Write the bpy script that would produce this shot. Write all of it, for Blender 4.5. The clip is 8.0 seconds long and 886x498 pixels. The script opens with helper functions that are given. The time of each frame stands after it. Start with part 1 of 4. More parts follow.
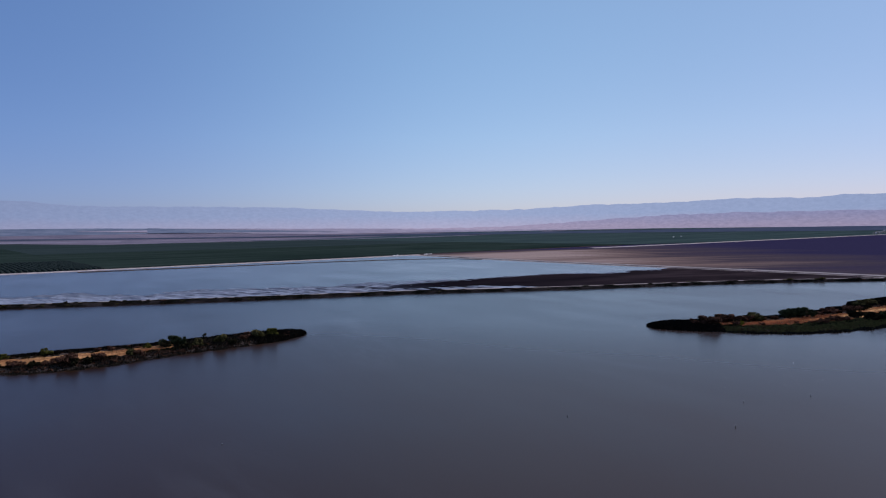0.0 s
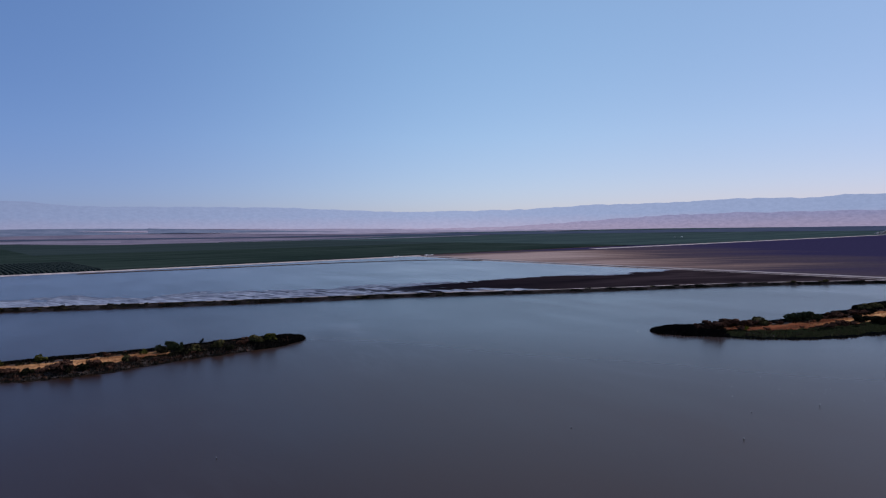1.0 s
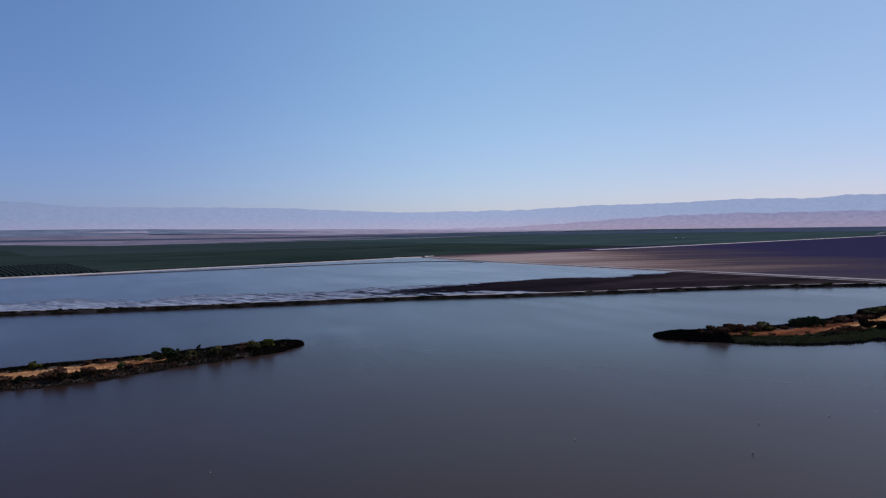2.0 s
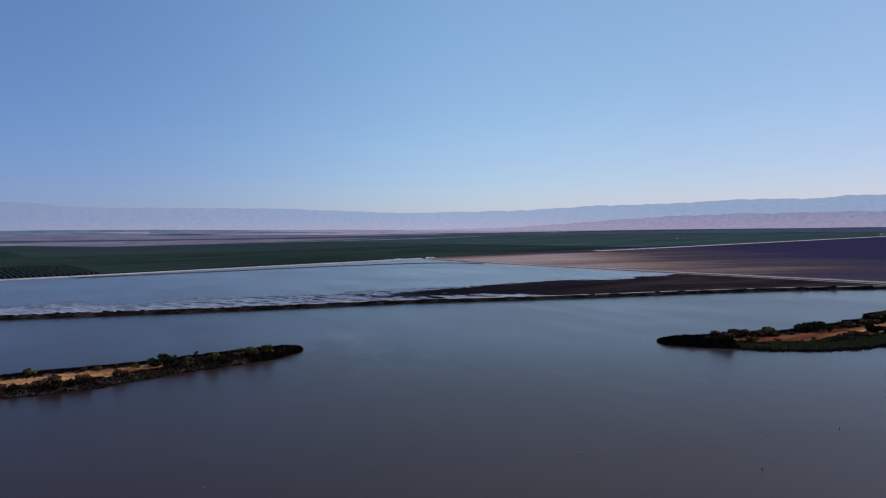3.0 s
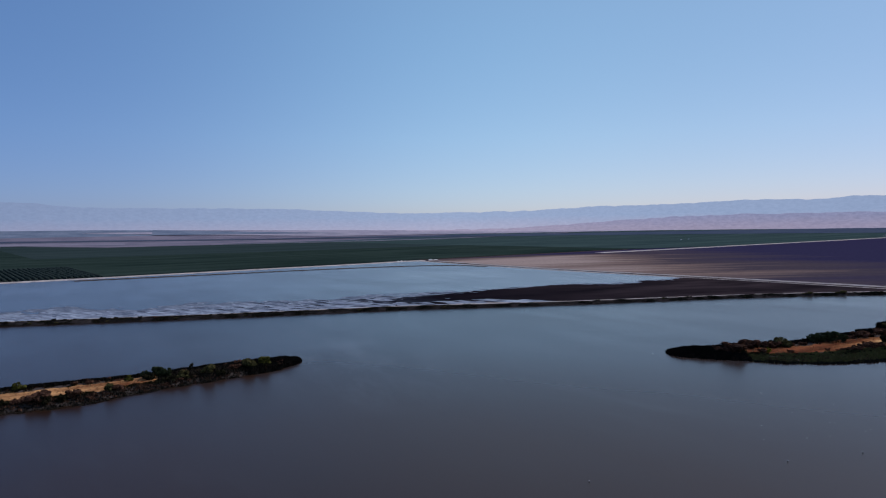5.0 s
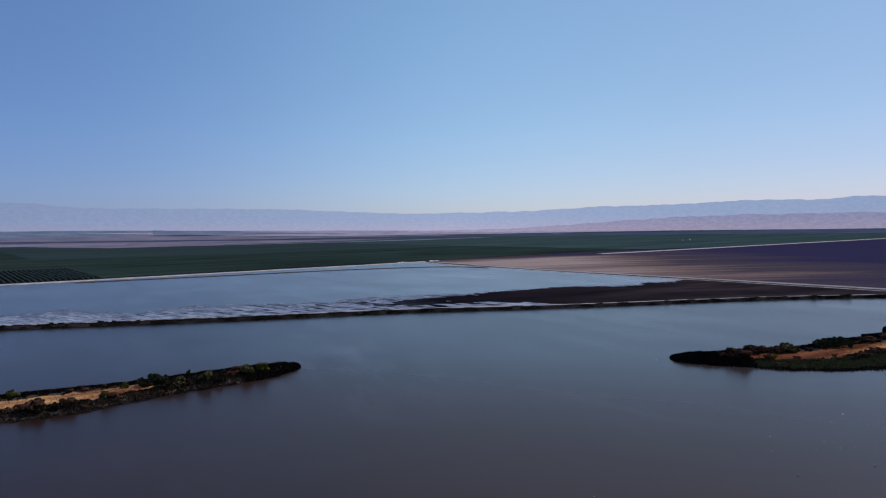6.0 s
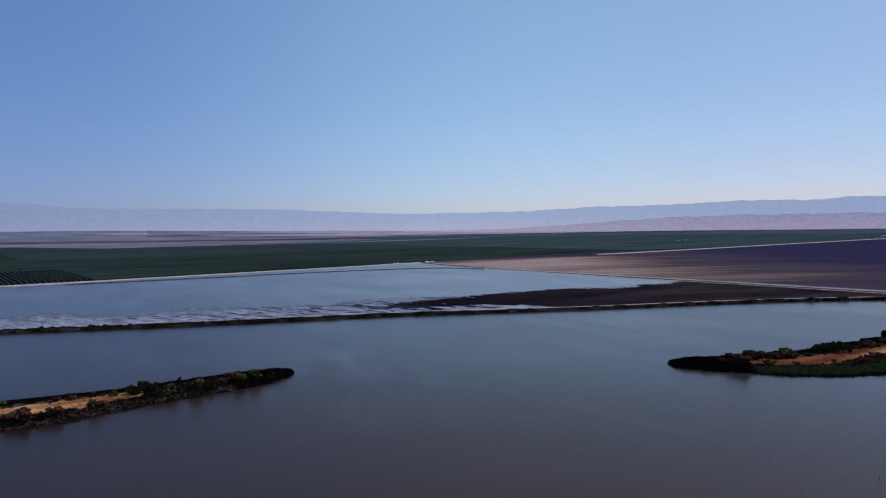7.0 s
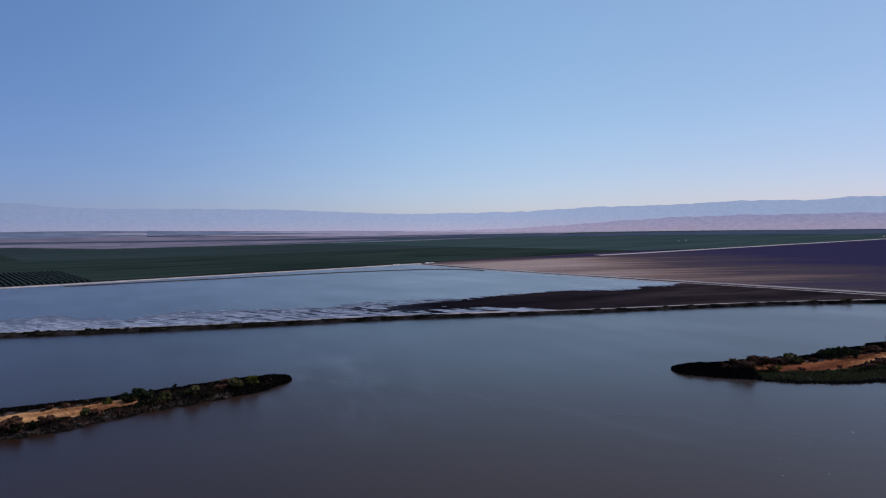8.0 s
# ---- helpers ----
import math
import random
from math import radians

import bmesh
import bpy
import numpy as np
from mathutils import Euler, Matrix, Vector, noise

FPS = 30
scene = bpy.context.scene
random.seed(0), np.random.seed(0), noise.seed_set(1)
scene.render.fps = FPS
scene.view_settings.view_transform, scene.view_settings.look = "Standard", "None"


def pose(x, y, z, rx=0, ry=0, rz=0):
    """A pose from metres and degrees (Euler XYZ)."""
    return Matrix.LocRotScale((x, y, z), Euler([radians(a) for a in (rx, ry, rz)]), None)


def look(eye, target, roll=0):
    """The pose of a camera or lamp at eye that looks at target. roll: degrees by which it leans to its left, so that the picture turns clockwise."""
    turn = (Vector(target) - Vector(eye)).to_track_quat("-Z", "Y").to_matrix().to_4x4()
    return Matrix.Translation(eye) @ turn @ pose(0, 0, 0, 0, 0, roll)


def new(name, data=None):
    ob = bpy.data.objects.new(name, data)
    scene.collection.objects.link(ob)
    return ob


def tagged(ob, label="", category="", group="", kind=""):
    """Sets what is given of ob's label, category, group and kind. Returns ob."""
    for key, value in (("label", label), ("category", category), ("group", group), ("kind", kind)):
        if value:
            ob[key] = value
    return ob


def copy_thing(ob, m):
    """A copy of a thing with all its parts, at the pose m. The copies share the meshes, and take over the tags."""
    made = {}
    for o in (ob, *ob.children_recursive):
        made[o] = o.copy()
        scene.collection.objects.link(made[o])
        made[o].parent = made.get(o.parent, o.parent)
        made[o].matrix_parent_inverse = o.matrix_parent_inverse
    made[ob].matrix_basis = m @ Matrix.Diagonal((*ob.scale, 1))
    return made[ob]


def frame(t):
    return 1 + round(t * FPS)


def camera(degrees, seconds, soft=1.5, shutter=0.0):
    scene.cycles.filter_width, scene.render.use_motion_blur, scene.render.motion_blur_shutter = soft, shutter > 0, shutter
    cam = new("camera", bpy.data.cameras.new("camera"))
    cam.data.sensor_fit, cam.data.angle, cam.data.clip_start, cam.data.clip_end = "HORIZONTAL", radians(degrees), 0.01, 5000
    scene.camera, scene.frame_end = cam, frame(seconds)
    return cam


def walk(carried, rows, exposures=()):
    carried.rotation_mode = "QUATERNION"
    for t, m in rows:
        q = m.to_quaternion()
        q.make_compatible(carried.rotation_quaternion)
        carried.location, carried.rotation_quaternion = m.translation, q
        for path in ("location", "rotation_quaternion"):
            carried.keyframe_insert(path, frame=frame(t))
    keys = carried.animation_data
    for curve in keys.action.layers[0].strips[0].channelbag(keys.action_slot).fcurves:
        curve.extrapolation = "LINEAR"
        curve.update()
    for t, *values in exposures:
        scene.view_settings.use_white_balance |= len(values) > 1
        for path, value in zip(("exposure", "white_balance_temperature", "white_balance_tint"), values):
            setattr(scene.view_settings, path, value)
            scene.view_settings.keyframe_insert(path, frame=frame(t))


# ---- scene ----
# Camera: a drone that climbs and drifts ahead over a shallow lake.
cam = camera(70.0, 8.0, soft=1.15)
PATH = [
    (0.0, 0.00, 0.00, 50.00, -0.000, -1.872, -0.703),
    (0.5, 0.02, 2.02, 50.89, 0.030, -1.880, -0.707),
    (1.0, 0.04, 4.05, 51.79, 0.064, -1.880, -0.707),
    (1.5, 0.06, 6.08, 52.68, 0.089, -1.872, -0.709),
    (3.0, 0.15, 12.21, 55.36, 0.196, -1.830, -0.713),
    (3.5, 0.18, 14.25, 56.25, 0.271, -1.840, -0.705),
    (4.0, 0.21, 16.31, 57.14, 0.316, -1.831, -0.705),
    (4.5, 0.25, 18.36, 58.04, 0.381, -1.831, -0.701),
    (6.0, 0.36, 24.56, 60.72, 0.555, -1.816, -0.697),
    (6.5, 0.41, 26.63, 61.61, 0.364, -1.815, -0.690),
    (7.0, 0.45, 28.71, 62.50, 0.175, -1.826, -0.689),
    (7.5, 0.50, 30.79, 63.39, 0.159, -1.825, -0.691),
    (8.0, 0.55, 32.88, 64.28, 0.182, -1.835, -0.691),
]


def eye_pose(x, y, z, yaw, pitch, roll):
    return pose(x, y, z, 0, 0, yaw) @ pose(0, 0, 0, 90 + pitch) @ pose(0, 0, 0, 0, 0, roll)


walk(cam, [(t, eye_pose(x, y, z, yaw, pitch, roll)) for t, x, y, z, yaw, pitch, roll in PATH], exposures=[(0.0, 0.05, 5950, 19), (1.5, 0.05, 5950, 18.5), (3.5, 0.05, 5900, 12), (4.5, 0.05, 5900, 12), (6.0, 0.05, 5900, 13.5), (8.0, 0.05, 5950, 16)])

# ---- light ----
SUN_AZ, SUN_EL = 62.0, 46.0          # degrees to the right of +y, and above the horizon
world = bpy.data.worlds.new("sky")
scene.world = world
world.use_nodes = True
wn = world.node_tree.nodes
sky = wn.new("ShaderNodeTexSky")
sky.sky_type = "NISHITA"
sky.sun_disc = False
sky.sun_elevation, sky.sun_rotation = radians(SUN_EL), radians(SUN_AZ)
sky.altitude, sky.air_density, sky.dust_density, sky.ozone_density = 60, 0.75, 0.5, 1.5
wn["Background"].inputs["Strength"].default_value = 0.139
veil = wn.new("ShaderNodeMix")      # a thin even haze over the clear sky
veil.data_type = "RGBA"
veil.inputs[0].default_value, veil.inputs[7].default_value = 0.22, (4.5, 4.7, 6.5, 1)
world.node_tree.links.new(sky.outputs["Color"], veil.inputs[6])
deep = wn.new("ShaderNodeHueSaturation")      # the deep blue of dry air
deep.inputs["Hue"].default_value, deep.inputs["Saturation"].default_value = 0.4875, 1.1
world.node_tree.links.new(veil.outputs[2], deep.inputs["Color"])


def sky_tone(after, along, stops):
    """Multiplies the sky by a soft ramp over a direction's x (across the valley) or z (height); each stop is (value, colour)."""
    split = wn.new("ShaderNodeSeparateXYZ")
    world.node_tree.links.new(wn.new("ShaderNodeTexCoord").outputs["Generated"], split.inputs[0])
    span = wn.new("ShaderNodeMapRange")
    span.inputs["From Min"].default_value, span.inputs["From Max"].default_value = stops[0][0], stops[-1][0]
    world.node_tree.links.new(split.outputs[along], span.inputs["Value"])
    ramp = wn.new("ShaderNodeValToRGB")
    ramp.color_ramp.interpolation = "B_SPLINE"
    els = ramp.color_ramp.elements
    while len(els) < len(stops):
        els.new(0.5)
    for el, (at, col) in zip(els, stops):
        el.position, el.color = (at - stops[0][0]) / (stops[-1][0] - stops[0][0]), (*col, 1)
    world.node_tree.links.new(span.outputs["Result"], ramp.inputs["Fac"])
    tone = wn.new("ShaderNodeMix")
    tone.data_type, tone.blend_type = "RGBA", "MULTIPLY"
    tone.inputs[0].default_value = 1.0
    world.node_tree.links.new(after, tone.inputs[6])
    world.node_tree.links.new(ramp.outputs["Color"], tone.inputs[7])
    return tone.outputs[2]


# clear dark blue away from the sun, milky towards it, and a dull dust layer along the horizon
toned = sky_tone(deep.outputs["Color"], "X", [(-0.9, (0.408, 0.515, 0.662)), (-0.45, (0.538, 0.615, 0.731)), (-0.05, (0.923, 0.985, 0.885)), (0.35, (0.869, 0.846, 0.754)), (0.9, (0.646, 0.631, 0.623))])
toned = sky_tone(toned, "Z", [(0, (0.738, 0.652, 0.760)), (0.06, (0.835, 0.755, 0.828)), (0.14, (0.935, 0.870, 0.889)), (0.3, (0.926, 0.981, 0.991)), (0.6, (0.926, 0.954, 1.000))])
world.node_tree.links.new(toned, wn["Background"].inputs["Color"])
sun_data = bpy.data.lights.new("sun", "SUN")
sun_data.energy, sun_data.angle, sun_data.color = 2.4, radians(0.53), (1.0, 0.94, 0.86)
sun = new("sun", sun_data)
sun_way = Vector((math.sin(radians(SUN_AZ)) * math.cos(radians(SUN_EL)), math.cos(radians(SUN_AZ)) * math.cos(radians(SUN_EL)), math.sin(radians(SUN_EL))))
sun.matrix_world = look(sun_way * 300, (0, 0, 0))


# ---- materials ----
class Mat:
    """A node material with a few short-hands."""

    def __init__(self, name, rough=0.8, spec=0.3):
        self.m = bpy.data.materials.new(name)
        self.m.use_nodes = True
        self.n, self.l = self.m.node_tree.nodes, self.m.node_tree.links
        self.p = self.n["Principled BSDF"]
        self.p.inputs["Roughness"].default_value = rough
        self.p.inputs["Specular IOR Level"].default_value = spec
        self.pos = self.n.new("ShaderNodeNewGeometry").outputs["Position"]

    def link(self, a, b):
        self.l.new(a, b)

    def mapped(self, scale=(1, 1, 1), turn=0.0, shift=(0, 0, 0)):
        node = self.n.new("ShaderNodeMapping")
        node.vector_type = "TEXTURE"
        node.inputs["Scale"].default_value = scale
        node.inputs["Rotation"].default_value = (0, 0, radians(turn))
        node.inputs["Location"].default_value = shift
        self.link(self.pos, node.inputs["Vector"])
        return node.outputs["Vector"]

    def noise(self, size, detail=4, rough=0.55, vector=None):
        node = self.n.new("ShaderNodeTexNoise")
        node.inputs["Scale"].default_value = 1.0 / size
        node.inputs["Detail"].default_value = detail
        node.inputs["Roughness"].default_value = rough
        self.link(vector or self.pos, node.inputs["Vector"])
        return node.outputs["Fac"]

    def ramp(self, fac, stops):
        node = self.n.new("ShaderNodeValToRGB")
        els = node.color_ramp.elements
        while len(els) < len(stops):
            els.new(0.5)
        for el, (at, col) in zip(els, stops):
            el.position = at
            el.color = (*col, 1) if len(col) == 3 else col
        self.link(fac, node.inputs["Fac"])
        return node.outputs["Color"]

    def grey(self, fac, lo, hi, a=0.0, b=1.0):
        node = self.n.new("ShaderNodeMapRange")
        for key, value in (("From Min", lo), ("From Max", hi), ("To Min", a), ("To Max", b)):
            node.inputs[key].default_value = value
        self.link(fac, node.inputs["Value"])
        return node.outputs["Result"]

    def mix(self, fac, a, b, kind="MIX"):
        node = self.n.new("ShaderNodeMix")
        node.data_type, node.blend_type = "RGBA", kind
        for value, socket in ((fac, node.inputs[0]), (a, node.inputs[6]), (b, node.inputs[7])):
            if isinstance(value, (int, float)):
                socket.default_value = value
            elif isinstance(value, tuple):
                socket.default_value = (*value, 1)
            else:
                self.link(value, socket)
        return node.outputs[2]

    def math(self, kind, a, b):
        node = self.n.new("ShaderNodeMath")
        node.operation = kind
        for value, socket in ((a, node.inputs[0]), (b, node.inputs[1])):
            if isinstance(value, (int, float)):
                socket.default_value = value
            else:
                self.link(value, socket)
        return node.outputs[0]

    def axis(self, name):
        node = self.n.new("ShaderNodeSeparateXYZ")
        self.link(self.pos, node.inputs[0])
        return node.outputs[name]

    def bump(self, height, depth, strength=1.0):
        node = self.n.new("ShaderNodeBump")
        node.inputs["Distance"].default_value = depth
        node.inputs["Strength"].default_value = strength
        self.link(height, node.inputs["Height"])
        self.link(node.outputs["Normal"], self.p.inputs["Normal"])

    def color(self, value):
        if isinstance(value, tuple):
            self.p.inputs["Base Color"].default_value = (*value, 1)
        else:
            self.link(value, self.p.inputs["Base Color"])
        return self


def soil(name, dark, light, big, small, bump=0.03, rough=0.9, turn=0.0, stretch=(1, 1, 1)):
    m = Mat(name, rough, 0.0)
    v = m.mapped(stretch, turn)
    f = m.math("ADD", m.math("MULTIPLY", m.noise(big, 5, 0.55, v), 0.65), m.math("MULTIPLY", m.noise(small, 4, 0.6), 0.35))
    m.color(m.ramp(f, [(0.38, dark), (0.61, light)]))
    if bump:
        m.bump(m.noise(small, 3), bump)
    return m.m


def foliage(name, dark, light, rough=0.75):
    m = Mat(name, rough, 0.0)
    geo = m.n.new("ShaderNodeNewGeometry")
    f = m.math("ADD", m.math("MULTIPLY", geo.outputs["Random Per Island"], 0.4), m.math("MULTIPLY", m.noise(1.5, 2), 0.6))
    m.color(m.ramp(f, [(0.25, dark), (0.80, light)]))
    return m.m


def water(name, silt_a, silt_b, rough_lo, rough_hi, wisp=0.0, spec=0.5, bluer=None):
    """Still silty water: broad soft patches, and thin pale wisps drawn out along the breeze.
    With bluer, brown water meets clearer blue water along a soft front off the island's tip."""
    m = Mat(name, 0.1, spec)
    m.p.inputs["IOR"].default_value = 1.333
    m.p.inputs["Specular Tint"].default_value = (0.86, 0.825, 1.0, 1)
    lanes = m.noise(34, 4, 0.55, m.mapped((4.5, 1, 1), -60))
    patch = m.noise(150, 3, 0.5)
    f = m.math("ADD", m.math("MULTIPLY", lanes, 0.4), m.math("MULTIPLY", patch, 0.6))
    thread = m.grey(m.noise(13, 5, 0.6, m.mapped((5, 1, 1), -48)), 0.48, 0.80)
    drift = m.grey(m.noise(80, 3, 0.5, m.mapped((1.5, 1, 1), -48)), 0.50, 0.72)
    wisps = m.math("MULTIPLY", m.math("MULTIPLY", thread, drift), wisp)
    silt = m.ramp(f, [(0.35, silt_a), (0.65, silt_b)])
    if bluer:
        off = m.math("ADD", m.axis("Y"), m.math("MULTIPLY", m.axis("X"), 0.45))
        off = m.math("ADD", off, m.math("MULTIPLY", m.math("SUBTRACT", f, 0.5), 260))
        silt = m.mix(m.grey(off, 215, 385), silt, bluer)
        q = m.math("ADD", m.axis("X"), m.math("ADD", m.math("MULTIPLY", m.axis("Y"), 0.38), m.math("MULTIPLY", m.math("SUBTRACT", patch, 0.5), 60)))
        seam = m.math("MULTIPLY", m.grey(q, 22, 66), m.grey(q, 66, 125, 1.0, 0.0))
        seam = m.math("MULTIPLY", seam, m.math("MULTIPLY", m.grey(m.axis("Y"), 215, 280), m.grey(m.axis("Y"), 380, 470, 1.0, 0.0)))
        fine = m.grey(m.noise(16, 6, 0.68, m.mapped((3.2, 1, 1), -70)), 0.46, 0.78)
        wisps = m.math("ADD", m.math("MULTIPLY", wisps, 0.5), m.math("MULTIPLY", m.math("MULTIPLY", fine, seam), 0.46))
    falloff = m.grey(m.math("ADD", m.axis("X"), m.math("MULTIPLY", m.math("SUBTRACT", patch, 0.5), 120)), -125, 25, 0.66, 0.0)      # a falloff in brightness put into the silt colour: darker to one side
    silt = m.mix(falloff, silt, (silt_a[0] * 0.45, silt_a[1] * 0.33, silt_a[2] * 0.2))
    m.color(m.mix(wisps, silt, (0.20, 0.21, 0.23)))
    rough = m.grey(f, 0.36, 0.64, rough_lo, rough_hi)
    if bluer:      # a light breeze ruffles the open water before the islands
        calm = m.math("MAXIMUM", m.grey(m.math("SUBTRACT", m.axis("Y"), m.math("MULTIPLY", m.axis("X"), 0.5)), 315, 375), m.grey(off, 235, 325))
        rough = m.math("ADD", rough, m.math("MULTIPLY", m.math("SUBTRACT", 1.0, calm), 0.07))
    m.link(rough, m.p.inputs["Roughness"])
    m.bump(m.noise(0.9, 3, 0.6, m.mapped((1.8, 1, 1), 24)), 0.003)
    return m.m


M_LAKE = water("lake_water", (0.0365, 0.0190, 0.0104), (0.0435, 0.0228, 0.0130), 0.20, 0.27, 0.40, 0.34, (0.0275, 0.0225, 0.0235))
M_POND = water("pond_water", (0.052, 0.053, 0.070), (0.062, 0.063, 0.080), 0.20, 0.26, 0.55, 0.56)
M_GROUND = soil("valley_soil", (0.125, 0.112, 0.150), (0.205, 0.175, 0.215), 260, 14, 0.1)
M_SAND = soil("dry_grass_sand", (0.13, 0.042, 0.018), (0.60, 0.31, 0.13), 9, 1.4, 0.1, 0.9, 37, (4.5, 1, 1))

M_ROAD = soil("dirt_road", (0.31, 0.255, 0.235), (0.47, 0.40, 0.375), 12, 0.8, 0.02)
M_BANK = soil("bank_soil", (0.026, 0.020, 0.018), (0.082, 0.063, 0.055), 6, 0.9, 0.1)
M_LEVEE = soil("levee_soil", (0.014, 0.012, 0.013), (0.050, 0.040, 0.038), 5, 0.8, 0.1)
M_CANOPY = soil("crop_canopy", (0.0125, 0.0220, 0.0190), (0.0325, 0.0475, 0.0395), 70, 3.0, 0.5, 0.9, 39, (5, 1, 1))
# Same crop further off: haze is put into these two paler, bluer canopy colours.
M_CANOPY_HAZED = soil("crop_canopy_hazed", (0.030, 0.048, 0.047), (0.049, 0.073, 0.070), 90, 5.0, 0.5, 0.9, 39, (7, 1, 1))
M_CANOPY_HALF_HAZED = soil("crop_canopy_half_hazed", (0.022, 0.034, 0.034), (0.038, 0.053, 0.052), 90, 5.0, 0.5, 0.9, 39, (7, 1, 1))
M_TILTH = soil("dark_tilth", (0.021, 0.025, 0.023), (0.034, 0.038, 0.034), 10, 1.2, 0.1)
# The far-plain colours down to M_FALLOW include the blue and lilac of haze.
M_FAR_CROP = soil("far_orchard_hazed", (0.042, 0.064, 0.076), (0.064, 0.088, 0.102), 110, 9, 0.3, 0.9, 39, (6, 1, 1))
M_CROP_BLUE_HAZE = soil("far_field_blue_haze", (0.050, 0.062, 0.098), (0.068, 0.082, 0.118), 150, 9, 0.3)
M_TEAL = soil("far_plain_hazed", (0.118, 0.142, 0.198), (0.185, 0.208, 0.268), 120, 22, 0.2)
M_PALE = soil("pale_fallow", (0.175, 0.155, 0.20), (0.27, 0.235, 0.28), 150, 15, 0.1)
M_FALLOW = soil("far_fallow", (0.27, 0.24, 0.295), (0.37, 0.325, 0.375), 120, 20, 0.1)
M_WHITE_SPOIL = soil("white_spoil", (0.55, 0.53, 0.50), (0.75, 0.73, 0.70), 3, 0.5, 0.2)
M_WOOD = soil("grey_timber", (0.05, 0.04, 0.035), (0.11, 0.09, 0.075), 0.4, 0.05, 0.004)
M_BARK = soil("bark", (0.05, 0.035, 0.025), (0.11, 0.08, 0.06), 0.6, 0.08, 0.01)
M_GREEN = foliage("leaf_green", (0.006, 0.009, 0.003), (0.140, 0.128, 0.028))
M_OLIVE = foliage("leaf_olive", (0.010, 0.010, 0.005), (0.145, 0.122, 0.048))
M_RUST = foliage("leaf_rust", (0.020, 0.010, 0.007), (0.160, 0.080, 0.052))
M_DARK = foliage("leaf_dark", (0.004, 0.004, 0.003), (0.038, 0.033, 0.017))
M_REED = foliage("reed", (0.004, 0.004, 0.004), (0.024, 0.019, 0.015))
M_SEDGE = foliage("sedge", (0.009, 0.008, 0.007), (0.052, 0.041, 0.030))
M_WEED = foliage("levee_weed", (0.005, 0.005, 0.004), (0.046, 0.040, 0.026))
M_MARSH = foliage("marsh_green", (0.060, 0.058, 0.020), (0.165, 0.148, 0.058))
M_WILLOW = foliage("leaf_willow", (0.006, 0.009, 0.005), (0.070, 0.080, 0.036))
M_YELLOW = foliage("leaf_yellow", (0.060, 0.055, 0.008), (0.30, 0.25, 0.03))
M_STRAW = foliage("straw", (0.22, 0.12, 0.055), (0.46, 0.28, 0.14))
M_ORCHARD = foliage("orchard_leaf", (0.020, 0.028, 0.025), (0.046, 0.058, 0.052))


def dry_field_material():
    """Ploughed soil: pale and dry by the canal, dark and moist further out."""
    m = Mat("ploughed_soil", 0.92, 0.0)
    u = m.math("ADD", m.math("MULTIPLY", m.axis("X"), 0.775), m.math("MULTIPLY", m.axis("Y"), 0.632))     # across the canal, which lies at 690
    v = m.math("SUBTRACT", m.math("MULTIPLY", m.axis("X"), 0.632), m.math("MULTIPLY", m.axis("Y"), 0.775))  # along it, from -975 at the field's corner
    wet = m.math("ADD", m.grey(u, 690, 2690, 0.0, 2.7), m.grey(v, -975, 1025, 0.0, 2.5))
    wet = m.math("ADD", wet, m.grey(v, -985, -850, 1.0, 0.0))      # the headland by the far road stays dark
    lanes = m.math("ADD", m.math("MULTIPLY", m.noise(120, 3, 0.45, m.mapped((3.4, 1, 1), 4)), 0.62), m.math("MULTIPLY", m.noise(34, 4, 0.55, m.mapped((7.0, 1, 1), 6)), 0.38))
    f = m.math("MULTIPLY", m.math("ADD", wet, m.math("MULTIPLY", m.math("SUBTRACT", lanes, 0.5), 1.6)), 0.66)
    # the blue in the darkest soil is distant haze put into its colour
    base = m.ramp(f, [(0.30, (0.32, 0.235, 0.205)), (0.47, (0.17, 0.115, 0.10)), (0.62, (0.066, 0.050, 0.060)), (0.90, (0.033, 0.028, 0.063))])
    m.color(m.mix(0.35, base, m.ramp(m.noise(7, 4), [(0.3, (0.3, 0.3, 0.3)), (0.7, (0.7, 0.7, 0.7))]), "OVERLAY"))
    return m.m


def mud_material():
    """Dark mud that stands above the water, with wet salt crust in its low places."""
    m = Mat("mudflat", 0.9, 0.0)
    z = m.math("ADD", m.axis("Z"), m.math("MULTIPLY", m.math("SUBTRACT", m.noise(5, 4), 0.5), 0.03))
    mud = m.ramp(m.noise(40, 5, 0.6, m.mapped((3, 1, 1), 20)), [(0.35, (0.013, 0.010, 0.012)), (0.65, (0.044, 0.031, 0.034))])
    mud = m.mix(m.grey(m.axis("X"), -20, 260), (0.007, 0.006, 0.009), mud)      # wetter and blacker towards the water
    crust = m.ramp(m.noise(6, 4, 0.65, m.mapped((3.0, 1, 1), -37)), [(0.38, (0.016, 0.018, 0.028)), (0.62, (0.115, 0.135, 0.185))])
    mud = m.mix(m.grey(m.math("ADD", m.axis("X"), m.math("MULTIPLY", m.noise(30, 3), 60)), -110, 20), crust, mud)      # salt-crusted where it is lowest
    grain = m.math("ADD", m.math("MULTIPLY", m.noise(2.6, 4, 0.7, m.mapped((3.0, 1, 1), -30)), 0.55), m.math("MULTIPLY", m.noise(11, 4, 0.6, m.mapped((3.0, 1, 1), -37)), 0.45))
    salt = m.ramp(grain, [(0.40, (0.07, 0.085, 0.13)), (0.60, (0.36, 0.39, 0.46))])
    low = m.mix(m.grey(z, -0.02, 0.04), (0.095, 0.11, 0.15), salt)
    m.color(m.mix(m.grey(z, 0.080, 0.105), low, mud))
    m.bump(m.noise(2.5, 3), 0.1)
    return m.m


